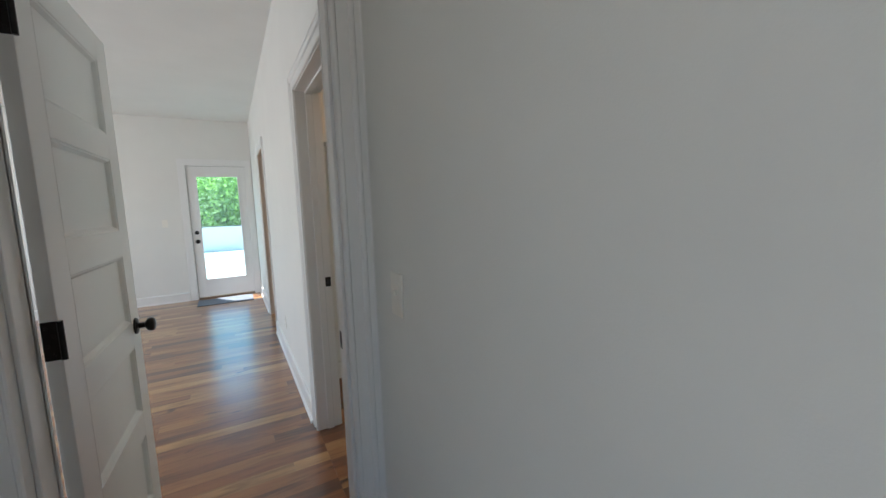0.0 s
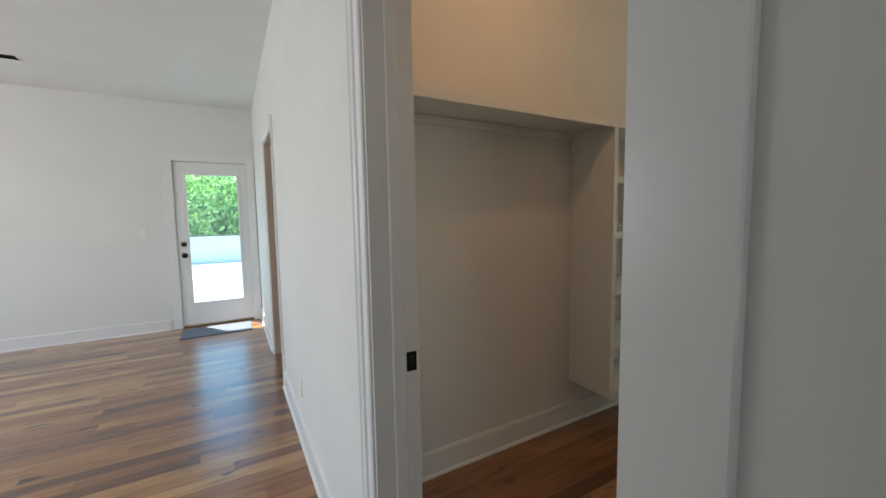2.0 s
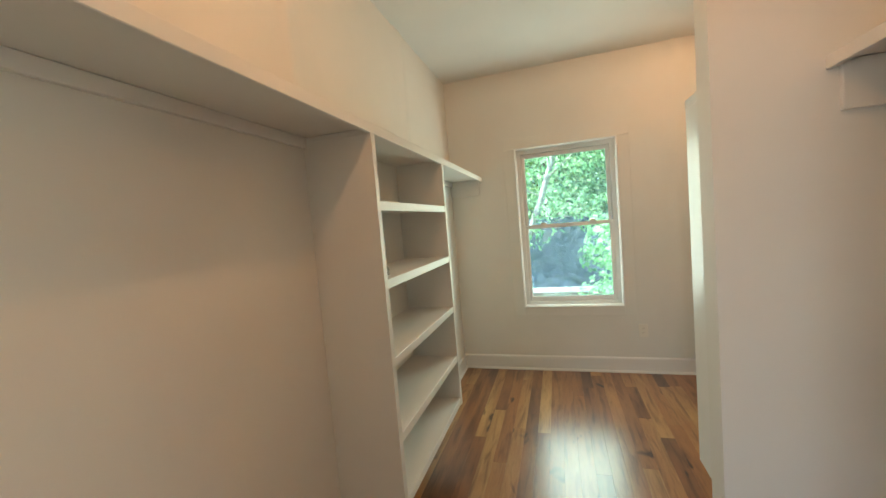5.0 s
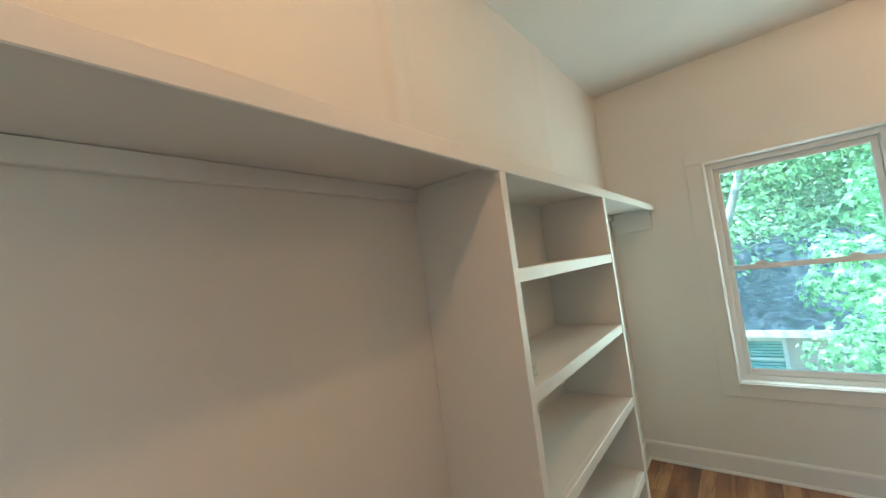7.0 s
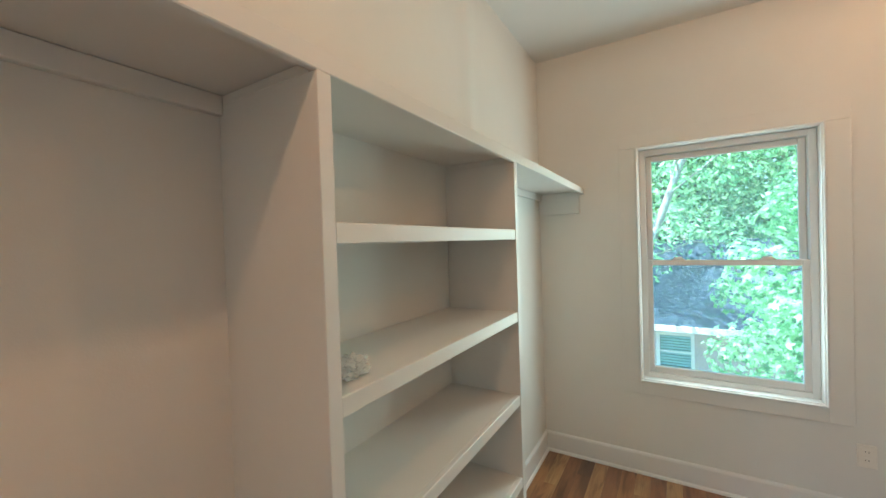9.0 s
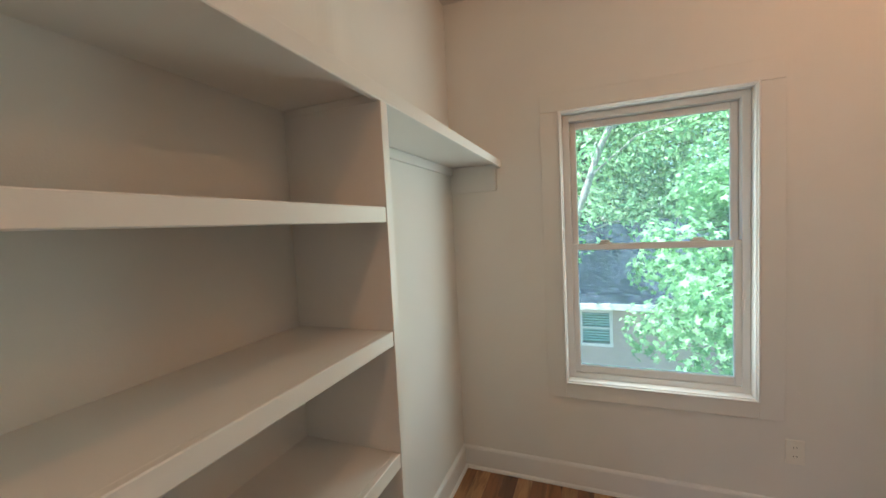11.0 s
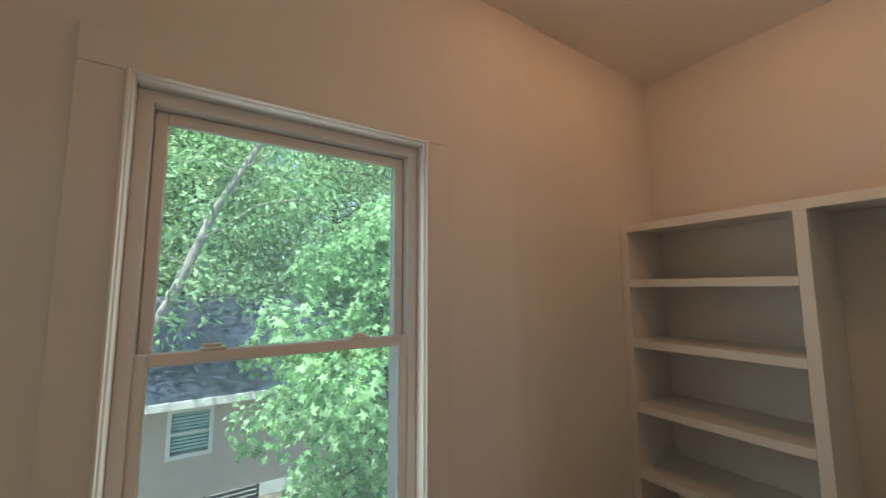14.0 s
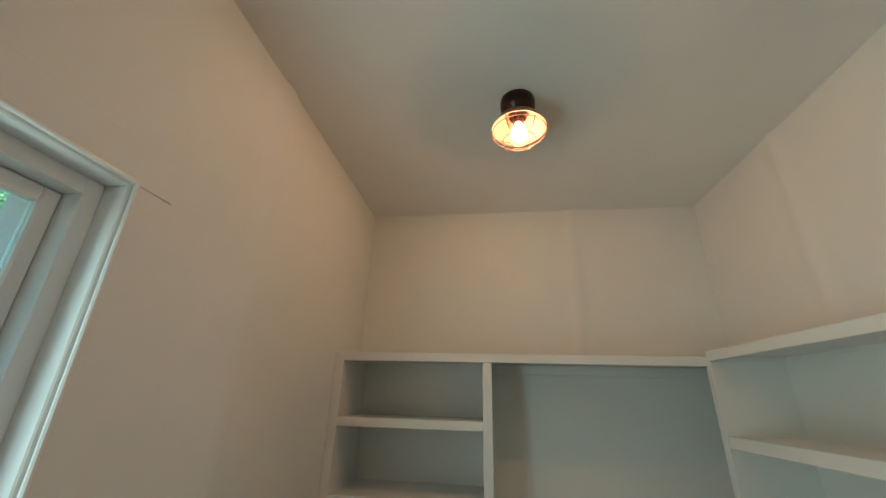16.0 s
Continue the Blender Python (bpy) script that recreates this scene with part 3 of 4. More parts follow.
for z in (0.25, 1.05, 1.85):
    part("hinge", Shape().tube((lx1 + 0.004, ly0 - 0.006, z - 0.05), (lx1 + 0.004, ly0 - 0.006, z + 0.05), 0.007, 0.007, 10), BLACK, gd, "black hinge barrel")

# ---- panel doors ----


def panel_door(name, label, width, hinge_z=(0.25, 1.02, 1.80)):
    """Leaf in the plane x = 0 .. -0.035, hinge edge at y = 0, opening to +y; five raised panels on both faces."""
    d = thing(name, label, "door", (0, 0, 0), kind="structure")
    t, st, zt = 0.035, 0.112, 2.035
    rows = [(0.205, 0.475), (0.575, 0.845), (0.945, 1.212), (1.312, 1.580), (1.672, 1.938)]
    z0 = 0.012
    s = boxes(((-t, 0, z0), (0, st, zt)), ((-t, width - st, z0), (0, width, zt)), c=0.0015)
    zs = [z0] + [v for r in rows for v in r] + [zt]
    for a, b in zip(zs[0::2], zs[1::2]):
        s.box((-t, st, a), (0, width - st, b), 0.0)
    part("frame", s, TRIM, d)
    for a, b in rows:
        q = Shape()
        for face, o in ((0.0, -1), (-t, 1)):
            prof = [(0.0, 0.0), (0.003, 0.003), (0.007, 0.0035), (0.017, 0.0145), (0.022, 0.0150)]
            loops = []
            for u, v in prof:
                loops.append([(face + o * v, st + u, a + u), (face + o * v, width - st - u, a + u), (face + o * v, width - st - u, b - u), (face + o * v, st + u, b - u)])
            for l0, l1 in zip(loops, loops[1:]):
                q.add(l0 + l1, [(i, (i + 1) % 4, 4 + (i + 1) % 4, 4 + i) for i in range(4)])
            q.add(loops[-1], [(0, 1, 2, 3)])
        part("panel", q, TRIM, d)
    for f, ax in ((0.0, 1), (-t, -1)):
        part("knob", knob_shape((f, width - 0.062, 0.92), (ax, 0, 0)), BLACK, d, "round black door knob", True)
    for z in hinge_z:
        h = Shape()
        h.box((-t + 0.001, -0.0025, z - 0.05), (-0.002, 0.0005, z + 0.05), 0.0008)
        h.tube((0.004, -0.003, z - 0.05), (0.004, -0.003, z + 0.05), 0.0065, 0.0065, 12)
        for dz, dx in ((-0.034, -0.012), (-0.012, -0.024), (0.012, -0.012), (0.034, -0.024)):
            h.lathe((dx, -0.0024, z + dz), (0, -1, 0), [(0.0042, 0), (0.0036, 0.0012), (0.0, 0.0013)], 10)
        part("hinge", h, BLACK, d, "black butt hinge", True)
    return d


d2 = panel_door("door_2", "white five-panel interior door standing open into the bedroom", 0.711, (0.30, 1.063, 1.84))
d2.matrix_world = pose(-0.377, 1.280, 0, 0, 0, -2.1)
d3 = panel_door("door_3", "white five-panel closet door standing open into the closet", 0.762)
d3.matrix_world = pose(BX1 + 0.012, CDY0 + 0.024, 0, 0, 0, -96)


def strike(name, at, axis, out):
    p = thing(name, "black metal strike plate on the white door jamb", "strike plate", at)
    x, y, z = at
    if axis == 'y':
        s = boxes(((x - 0.016, y, z - 0.029), (x + 0.016, y + out * 0.002, z + 0.029)), c=0.001)
        h = boxes(((x - 0.007, y + out * 0.002, z - 0.012), (x + 0.007, y + out * 0.0026, z + 0.020)))
    else:
        s = boxes(((x, y - 0.016, z - 0.029), (x + out * 0.002, y + 0.016, z + 0.029)), c=0.001)
        h = boxes(((x + out * 0.002, y - 0.007, z - 0.012), (x + out * 0.0026, y + 0.007, z + 0.020)))
    part("plate", s, BLACK, p)
    part("latch_hole", h, DARKSLOT, p)


strike("strike_plate", (BX1 - 0.018, CDY1 - 0.018, 0.93), 'y', -1)
strike("strike_plate", (EDX1, EY1 - 0.018, 0.935), 'x', -1)

# ---- shelving ----
TH = 0.019


def shelf_run(name, label, x0, x1, y0, y1, z, edge, lip=0.04):
    """A top shelf with a thick front edging; edge names its open side."""
    d = thing(name, label, "shelf", ((x0 + x1) / 2, (y0 + y1) / 2, z))
    b = Shape()
    e = Shape()
    if edge == '-y':
        b.box((x0, y0 + 0.019, z + 0.020), (x1, y1, z + 0.020 + TH), 0.001)
        e.box((x0, y0, z), (x1, y0 + 0.019, z + lip), 0.002)
    elif edge == '+y':
        b.box((x0, y0, z + 0.020), (x1, y1 - 0.019, z + 0.020 + TH), 0.001)
        e.box((x0, y1 - 0.019, z), (x1, y1, z + lip), 0.002)
    else:
        b.box((x0, y0, z + 0.020), (x1 - 0.019, y1, z + 0.020 + TH), 0.001)
        e.box((x1 - 0.019, y0, z), (x1, y1, z + lip), 0.002)
    part("board", b, SHELF, d)
    part("front_edge", e, SHELF, d)
    return d


def cleat(parent, lo, hi):
    part("cleat", boxes((lo, hi), c=0.002), SHELF, parent)


def tower(name, label, x0, x1, yf, yb, zs, zbot, out, top, p=0.032, lip=0.038):
    """Open shelf tower between two side panels; yf is its front, yb the wall behind, out the way it faces along y."""
    d = thing(name, label, "shelving unit", ((x0 + x1) / 2, yb, zbot))
    for a, b in ((x0, x0 + p), (x1 - p, x1)):
        part("side_panel", boxes(((a, yf, zbot), (b, yb, top - 0.0005)), ((a, yf - out * 0.021, top - 0.001), (b, yb, top + 0.0195)), c=0.0015), SHELF, d)
    for z in zs:
        xe = x1 - p
        sh = part("shelf", boxes(((x0 + p, yf - out * 0.019, z - TH), (xe, yb, z)), c=0.0008), SHELF, d)
        part("front_edge", boxes(((x0 + p, yf - out * 0.002, z - lip), (xe, yf - out * 0.019, z + 0.001)), c=0.002), SHELF, sh)
    return d


NF = 2.70
ZS = (1.563, 1.248, 0.925, 0.605, 0.325)
TX0, TX1 = 1.927, 2.893
r = shelf_run("top_shelf", "long white painted wood shelf along the closet wall", BX1, WX, NF, NY, TOP, '-y')
cleat(r, (BX1, NY - 0.018, TOP - 0.022), (TX0, NY, TOP + 0.019))
cleat(r, (TX1, NY - 0.018, TOP - 0.026), (WX - 0.018, NY, TOP + 0.019))
cleat(r, (WX - 0.018, NF + 0.03, TOP - 0.13), (WX, NY, TOP + 0.019))
tower("shelf_tower", "white painted shelf tower with five open shelves, hung above the floor", TX0, TX1, NF, NY, ZS, 0.28, -1, TOP)

SF = 0.285
STOP = TOP + 0.008            # the end wall's shelves sit a little higher
SZS = (1.578, 1.268, 0.945, 0.625, 0.345)
STX = 3.431
r = shelf_run("top_shelf", "white painted wood shelf over the closet's end wall", PX1, WX, SY, SF, STOP, '+y')
cleat(r, (PX1, SY, STOP - 0.03), (STX, SY + 0.018, STOP + 0.019))
tower("shelf_tower", "white painted shelf tower beside an empty hanging space", STX, WX - 0.001, SF, SY, SZS, 0.28, 1, STOP, 0.042)

UX = 2.497
UTOP = STOP + 0.021
wu = thing("shelf_tower", "white painted shelf unit against the closet partition", "shelving unit", (PX1, 0.9, 0.28))
for a, b in ((SF - 0.019, SF + 0.019), (PY - 0.087, PY - 0.049)):
    part("side_panel", boxes(((PX1, a, 0.28), (UX, b, UTOP - 0.0005)), ((PX1, a, UTOP - 0.001), (UX - 0.021, b, UTOP + 0.0195)), c=0.0015), SHELF, wu)
for z in (1.560, 1.252, 0.932, 0.612, 0.332):
    sh = part("shelf", boxes(((PX1, SF + 0.019, z - TH), (UX - 0.019, PY - 0.087, z)), c=0.0008), SHELF, wu)
    part("front_edge", boxes(((UX - 0.019, SF + 0.019, z - 0.042), (UX - 0.002, PY - 0.087, z + 0.001)), c=0.002), SHELF, sh)
shelf_run("top_shelf", "white painted wood shelf over the side shelf unit", PX1, UX + 0.002, SF, PY - 0.049, UTOP, '+x')

r = shelf_run("top_shelf", "white painted wood shelf beside the closet door", BX1, PX0, FSY, 1.225, TOP, '+y')
cleat(r, (PX0 - 0.018, FSY, TOP - 0.13), (PX0, 1.192, TOP + 0.019))
cleat(r, (BX1, FSY, TOP - 0.075), (PX0 - 0.018, FSY + 0.018, TOP + 0.019))

# ---- ceiling lamp ----
LX, LY = 3.307, 0.908
cl = thing("ceiling_light", "dark bronze ceiling light with copper shade, wire cage and lit bulb", "ceiling light", (LX, LY, H))
part("canopy", Shape().lathe((LX, LY, H), (0, 0, -1), [(0.0, 0.0), (0.066, 0.0), (0.068, 0.010), (0.067, 0.040), (0.058, 0.054), (0.040, 0.066), (0.034, 0.085), (0.0, 0.086)]), DARKBRONZE, cl, "", True)
part("shade", Shape().lathe((LX, LY, H), (0, 0, -1), [(0.030, 0.066), (0.048, 0.072), (0.082, 0.100), (0.104, 0.138), (0.106, 0.140), (0.102, 0.139), (0.080, 0.103), (0.046, 0.076), (0.030, 0.070)], 40), COPPER, cl, "copper-lined bell shade", True)
part("socket", Shape().lathe((LX, LY, H), (0, 0, -1), [(0.02, 0.08), (0.021, 0.112), (0.015, 0.114)], 16), DARKBRONZE, cl, "", True)
bulb = part("bulb", Shape().lathe((LX, LY, H), (0, 0, -1), [(0.013, 0.112), (0.016, 0.122), (0.026, 0.142), (0.031, 0.160), (0.029, 0.175), (0.018, 0.186), (0.0, 0.190)], 24), BULB, cl, "glowing clear filament bulb", True)
bulb.visible_shadow = False
cage = Shape()
for k in range(6):
    a = math.pi * k / 3
    pts = [(LX + math.cos(a) * r0, LY + math.sin(a) * r0, H - h) for r0, h in ((0.105, 0.139), (0.103, 0.156), (0.090, 0.178), (0.062, 0.194), (0.028, 0.200))]
    cage.path(pts, 0.0016, 5)
for r0, h in ((0.103, 0.156), (0.062, 0.194), (0.028, 0.200)):
    pts = [(LX + math.cos(2 * math.pi * i / 24) * r0, LY + math.sin(2 * math.pi * i / 24) * r0, H - h) for i in range(25)]
    cage.path(pts, 0.0016, 5)
part("cage", cage, COPPER, cl, "thin copper wire cage")


def bulb_light(x, y, power):
    lamp("bulb_light", 'POINT', power, (1.0, 0.51, 0.24), Matrix.Translation((x, y, H - 0.162)), radius=0.028)


bulb_light(LX, LY, 2.3)
# the same fitting over the closet's front part
copy_thing(cl, Matrix.Translation((1.30, 2.16, H)))
bulb_light(1.30, 2.16, 2.7)

# daylight in the bedroom's window opening
lamp("closet_window_daylight", 'AREA', 3.0, (0.79, 1.0, 0.89), look((WX + 0.028, (WY0 + WY1) / 2, 1.35), (0, (WY0 + WY1) / 2, 1.25)), size=(0.66, 1.26))
# the hall's lamp is an unseen fill, added to brighten its walls
lamp("hall_fill", 'AREA', 0.42, (1.0, 0.95, 0.86), look((-0.86, -0.9, 1.5), (0.4, -0.9, 1.4)), size=(1.7, 1.7))
lamp("window_daylight", 'AREA', 24.0, (0.90, 0.96, 1.0), look((LBX - 0.05, 4.0, 1.45), (0, 4.0, 1.3)), size=(3.5, 1.45))

# ---- plates ----


def wall_plate(name, label, category, at, axis, out, kind_):
    d = thing(name, label, category, at)
    x, y, z = at

    def bx(u0, u1, v0, v1, w0, w1, c):
        if axis == 'x':
            return Shape().box((x + out * v0, y + u0, z + w0), (x + out * v1, y + u1, z + w1), c)
        return Shape().box((x + u0, y + out * v0, z + w0), (x + u1, y + out * v1, z + w1), c)
    part("plate", bx(-0.036, 0.036, 0, 0.0068, -0.058, 0.058, 0.002), PLASTIC, d)
    for w in (-0.030, 0.030) if kind_ == "switch" else (0.0,):
        part("screw", bx(-0.0028, 0.0028, 0.006, 0.0068, w - 0.0028, w + 0.0028, 0.0008), PLASTIC, d)
    if kind_ == "switch":
        part("toggle", bx(-0.005, 0.005, 0.006, 0.017, -0.002, 0.014, 0.002), PLASTIC, d)
        part("slot", bx(-0.0065, 0.0065, 0.006, 0.0066, -0.013, 0.013, 0), PLASTIC, d)
    else:
        for w in (-0.021, 0.021):
            part("socket", bx(-0.017, 0.017, 0.006, 0.0075, w - 0.014, w + 0.014, 0.001), PLASTIC, d)
            for u in (-0.006, 0.006):
                part("slot", bx(u - 0.001, u + 0.001, 0.0075, 0.0079, w - 0.002, w + 0.006, 0), DARKSLOT, d)


wall_plate("light_switch", "white toggle light switch plate on the hall wall", "light switch", (BX0, 0.918, 1.139), 'x', -1, "switch")
wall_plate("light_switch", "white light switch plate beside the glass door", "light switch", (-0.84, GY, 1.22), 'y', -1, "switch")
wall_plate("outlet", "white electrical outlet low on the bedroom wall", "outlet", (BX0, 3.712, 0.333), 'x', -1, "outlet")
wall_plate("outlet", "white electrical outlet low beside the closet window", "outlet", (WX, 1.373, 0.376), 'x', -1, "outlet")

v = thing("ceiling_vent", "white ceiling air vent with dark louvres", "vent", (-1.65, 6.1, H))
part("frame", boxes(((-1.86, 6.02, H - 0.008), (-1.44, 6.04, H)), ((-1.86, 6.16, H - 0.008), (-1.44, 6.18, H)), ((-1.86, 6.04, H - 0.008), (-1.84, 6.16, H)), ((-1.46, 6.04, H - 0.008), (-1.44, 6.16, H)), c=0.002), PLASTIC, v)
part("backing", boxes(((-1.84, 6.04, H - 0.003), (-1.46, 6.16, H - 0.001))), DARKSLOT, v)
for k in range(7):
    y = 6.05 + k * 0.0165
    part("slat", Shape().add([(-1.84, y, H - 0.007), (-1.46, y, H - 0.007), (-1.46, y + 0.010, H - 0.003), (-1.84, y + 0.010, H - 0.003)], [(0, 1, 2, 3)]), DARKSLOT, v)

mt = thing("doormat", "thin dark blue-grey doormat at the glass door", "doormat", (-0.12, 6.70, 0.0))
part("mat_body", boxes(((-0.51, 6.47, 0.001), (0.24, 6.91, 0.011)), c=0.004), MAT, mt)

# crumpled clear plastic wrap left on a shelf
WRAP = nodes_of("clear_plastic_wrap")[0]
wb = WRAP.node_tree.nodes["Principled BSDF"]
wb.inputs["Base Color"].default_value = (0.90, 0.91, 0.88, 1)
wb.inputs["Roughness"].default_value = 0.18
wb.inputs["Transmission Weight"].default_value = 0.5
wb.inputs["IOR"].default_value = 1.3


def crumple(at, size, seed):
    rng = random.Random(seed)
    bm = bmesh.new()
    bmesh.ops.create_icosphere(bm, subdivisions=4, radius=1.0)
    off = Vector((rng.random() * 9, rng.random() * 9, rng.random() * 9))
    for q in bm.verts:
        n = noise.noise(q.co * 1.7 + off) * 0.45 + abs(noise.noise(q.co * 4.1 + off)) * 0.45
        q.co = Vector((q.co.x * size[0], q.co.y * size[1], q.co.z * size[2])) * (0.72 + n)
    low = min(q.co.z for q in bm.verts)
    for q in bm.verts:
        q.co.z = max(q.co.z - low * 0.75, 0.0)
    me = bpy.data.meshes.new("plastic_wrap")
    bm.to_mesh(me)
    bm.free()
    me.materials.append(WRAP)
    ob = new("plastic_wrap", me)
    ob.location = at
    return tagged(ob, "crumpled ball of clear plastic wrap on the shelf", "plastic wrap")


crumple((2.045, 2.765, ZS[1] + 0.0012), (0.048, 0.034, 0.026), 4)

# ---- outdoors ----
GZ = -3.7                    # yard below the closet window
s = Shape().add([(-900, -900, GZ), (900, -900, GZ), (900, 900, GZ), (-900, 900, GZ)], [(0, 1, 2, 3)])
solid("ground", s, GROUND, "bare brown earth with patches of grass", "ground")

# deck outside the glass door
dk = solid("deck", boxes(((-6.0, GY + 0.161, -0.30), (4.5, 16.2, -0.085))), DECK, "wide pale deck in full sun", "deck")
db = boxes(((0, GY + 0.17, -0.084), (0.143, 15.98, -0.058)), c=0.003).mesh("deck_board", DECK)
for k in range(70):
    o = new("deck_board", db)
    o.location = (-6.0 + k * 0.15, 0, 0)
    o.parent = dk
solid("wall_parapet", boxes(((-6.0, 16.0, -0.08), (4.5, 16.1, 0.84)), ((-6.1, GY + 0.161, -0.08), (-6.0, 16.1, 0.84)), ((4.5, GY + 0.161, -0.08), (4.6, 16.1, 0.84))), PARAPET, "solid white parapet round the deck", "parapet")
solid("trim_parapet_cap", boxes(((-6.1, 15.97, 0.841), (4.6, 16.13, 0.87)), c=0.004), BENCH, "dark cap on the white parapet", "trim")
solid("wall_house_outside", boxes(((WX + 0.161, SY - 0.13, GZ), (WX + 0.30, WY0 - 0.001, H + 0.4)), ((WX + 0.161, WY1 + 0.001, GZ), (WX + 0.30, GY + 0.16, H + 0.4)), ((WX + 0.161, WY0 - 0.001, GZ), (WX + 0.30, WY1 + 0.001, WZ0 - 0.001)), ((WX + 0.161, WY0 - 0.001, WZ1 + 0.001), (WX + 0.30, WY1 + 0.001, H + 0.4))), SIDING, "beige outer wall of the house", "wall")

# neighbour's house
NX = 14.2
nh = thing("neighbour_house", "beige sided house with dark shingle roof and white trim", "house", (NX + 3, 0, GZ))
nw0, nw1, nz0, nz1 = 1.80, 2.56, -2.31, -1.36
s = boxes(((NX, -7.0, GZ), (NX + 0.2, nw0, -1.0)), ((NX, nw1, GZ), (NX + 0.2, 9.0, -1.0)), ((NX, nw0, GZ), (NX + 0.2, nw1, nz0)), ((NX, nw0, nz1), (NX + 0.2, nw1, -1.0)),
          ((NX + 0.2, -7.0, GZ), (NX + 7.0, -6.8, -1.0)), ((NX + 0.2, 8.8, GZ), (NX + 7.0, 9.0, -1.0)))
hw = part("wall", s, SIDING, nh)
for k in range(16):
    z = GZ + 0.30 + k * 0.15
    if z > -1.08:
        break
    for y0, y1 in ((-7.0, nw0 - 0.09), (nw1 + 0.09, 9.0)) if nz0 - 0.1 < z < nz1 + 0.1 else ((-7.0, 9.0),):
        part("siding_board", Shape().sweep([(NX, y0, z), (NX - 0.018, y0, z), (NX - 0.004, y0, z + 0.148), (NX, y0, z + 0.148)], [(NX, y1, z), (NX - 0.018, y1, z), (NX - 0.004, y1, z + 0.148), (NX, y1, z + 0.148)]), SIDING, hw)
part("foundation", boxes(((NX - 0.03, -7.0, GZ), (NX - 0.001, 9.0, GZ + 0.30))), SIDETRIM, nh, "pale foundation band")
w = part("window", boxes(((NX - 0.03, nw0 - 0.09, nz0 - 0.09), (NX + 0.02, nw0, nz1 + 0.09)), ((NX - 0.03, nw1, nz0 - 0.09), (NX + 0.02, nw1 + 0.09, nz1 + 0.09)), ((NX - 0.03, nw0, nz1), (NX + 0.02, nw1, nz1 + 0.09)), ((NX - 0.03, nw0, nz0 - 0.09), (NX + 0.02, nw1, nz0)), ((NX - 0.02, nw0, -1.86), (NX + 0.03, nw1, -1.81)), c=0.004), SIDETRIM, nh)
part("pane", boxes(((NX + 0.06, nw0, nz0), (NX + 0.07, nw1, nz1))), GLASS, w)
for k in range(11):
    z = nz0 + 0.05 + k * 0.08
    part("blind_slat", boxes(((NX + 0.10, nw0, z), (NX + 0.13, nw1, z + 0.05))), SIDETRIM, w)
rf = part("roof", Shape().add([(NX - 0.45, -7.4, -1.0), (NX - 0.45, 9.4, -1.0), (NX + 3.5, 9.4, 1.35), (NX + 3.5, -7.4, 1.35), (NX + 7.45, -7.4, -1.0), (NX + 7.45, 9.4, -1.0)], [(0, 1, 2, 3), (3, 2, 5, 4), (0, 3, 4), (1, 5, 2), (0, 4, 5, 1)]), SHINGLE, nh)
# courses of shingles as low steps on the near slope
s = Shape()
sl = Vector((3.95, 0, 2.35)).normalized()
nrm = Vector((-sl.z, 0, sl.x))
for k in range(30):
    a = Vector((NX - 0.45, 0, -1.0)) + sl * (k * 0.15)
    b = a + sl * 0.16
    p = [a + nrm * 0.002, a + nrm * 0.0045, b + nrm * 0.003, b + nrm * 0.001]
    s.sweep([(q.x, -7.4, q.z) for q in p], [(q.x, 9.4, q.z) for q in p])
part("shingle_courses", s, SHINGLE, nh)
part("fascia", boxes(((NX - 0.49, -7.4, -1.16), (NX - 0.451, 9.4, -0.985)), c=0.004), SIDETRIM, nh, "white gutter board")
part("soffit", boxes(((NX - 0.45, -7.4, -1.14), (NX, 9.4, -1.12))), SIDETRIM, nh)

w2 = part("window", boxes(((NX - 0.03, -0.62, -1.92), (NX - 0.004, -0.53, -1.10)), ((NX - 0.03, 0.22, -1.92), (NX - 0.004, 0.31, -1.10)), ((NX - 0.03, -0.53, -1.19), (NX - 0.004, 0.22, -1.10)), ((NX - 0.03, -0.53, -1.92), (NX - 0.004, 0.22, -1.83)), ((NX - 0.025, -0.19, -1.83), (NX - 0.004, -0.13, -1.19)), c=0.003), SIDETRIM, nh)
part("pane", boxes(((NX - 0.022, -0.53, -1.83), (NX - 0.019, 0.22, -1.19))), SIDETRIM, w2)

bn = thing("garden_bench", "dark iron garden bench on bare earth", "bench", (12.6, 1.3, GZ))
for k in range(4):
    part("seat_slat", boxes(((12.45 + k * 0.1, 0.8, GZ + 0.42), (12.53 + k * 0.1, 1.9, GZ + 0.45)), c=0.004), BENCH, bn)
for k in range(4):
    part("back_slat", boxes(((12.86, 0.8, GZ + 0.50 + k * 0.1), (12.89, 1.9, GZ + 0.57 + k * 0.1)), c=0.004), BENCH, bn)
for x in (12.47, 12.86):
    for y in (0.84, 1.86):
        part("leg", boxes(((x - 0.02, y - 0.02, GZ), (x + 0.03, y + 0.02, GZ + (0.9 if x > 12.8 else 0.42))), c=0.003), BENCH, bn)


def star_leaf(size):
    """Outline of a five-lobed leaf, in its own plane."""
    pts = []
    for i in range(10):
        a = math.pi / 2 + i * math.pi / 5
        rr = size * (0.62 if i % 2 == 0 else 0.27)
        pts.append((rr * math.cos(a), rr * math.sin(a)))
    return pts


def oval_leaf(size):
    return [(0, -0.6 * size), (0.26 * size, -0.1 * size), (0.16 * size, 0.35 * size), (0, 0.6 * size), (-0.16 * size, 0.35 * size), (-0.26 * size, -0.1 * size)]


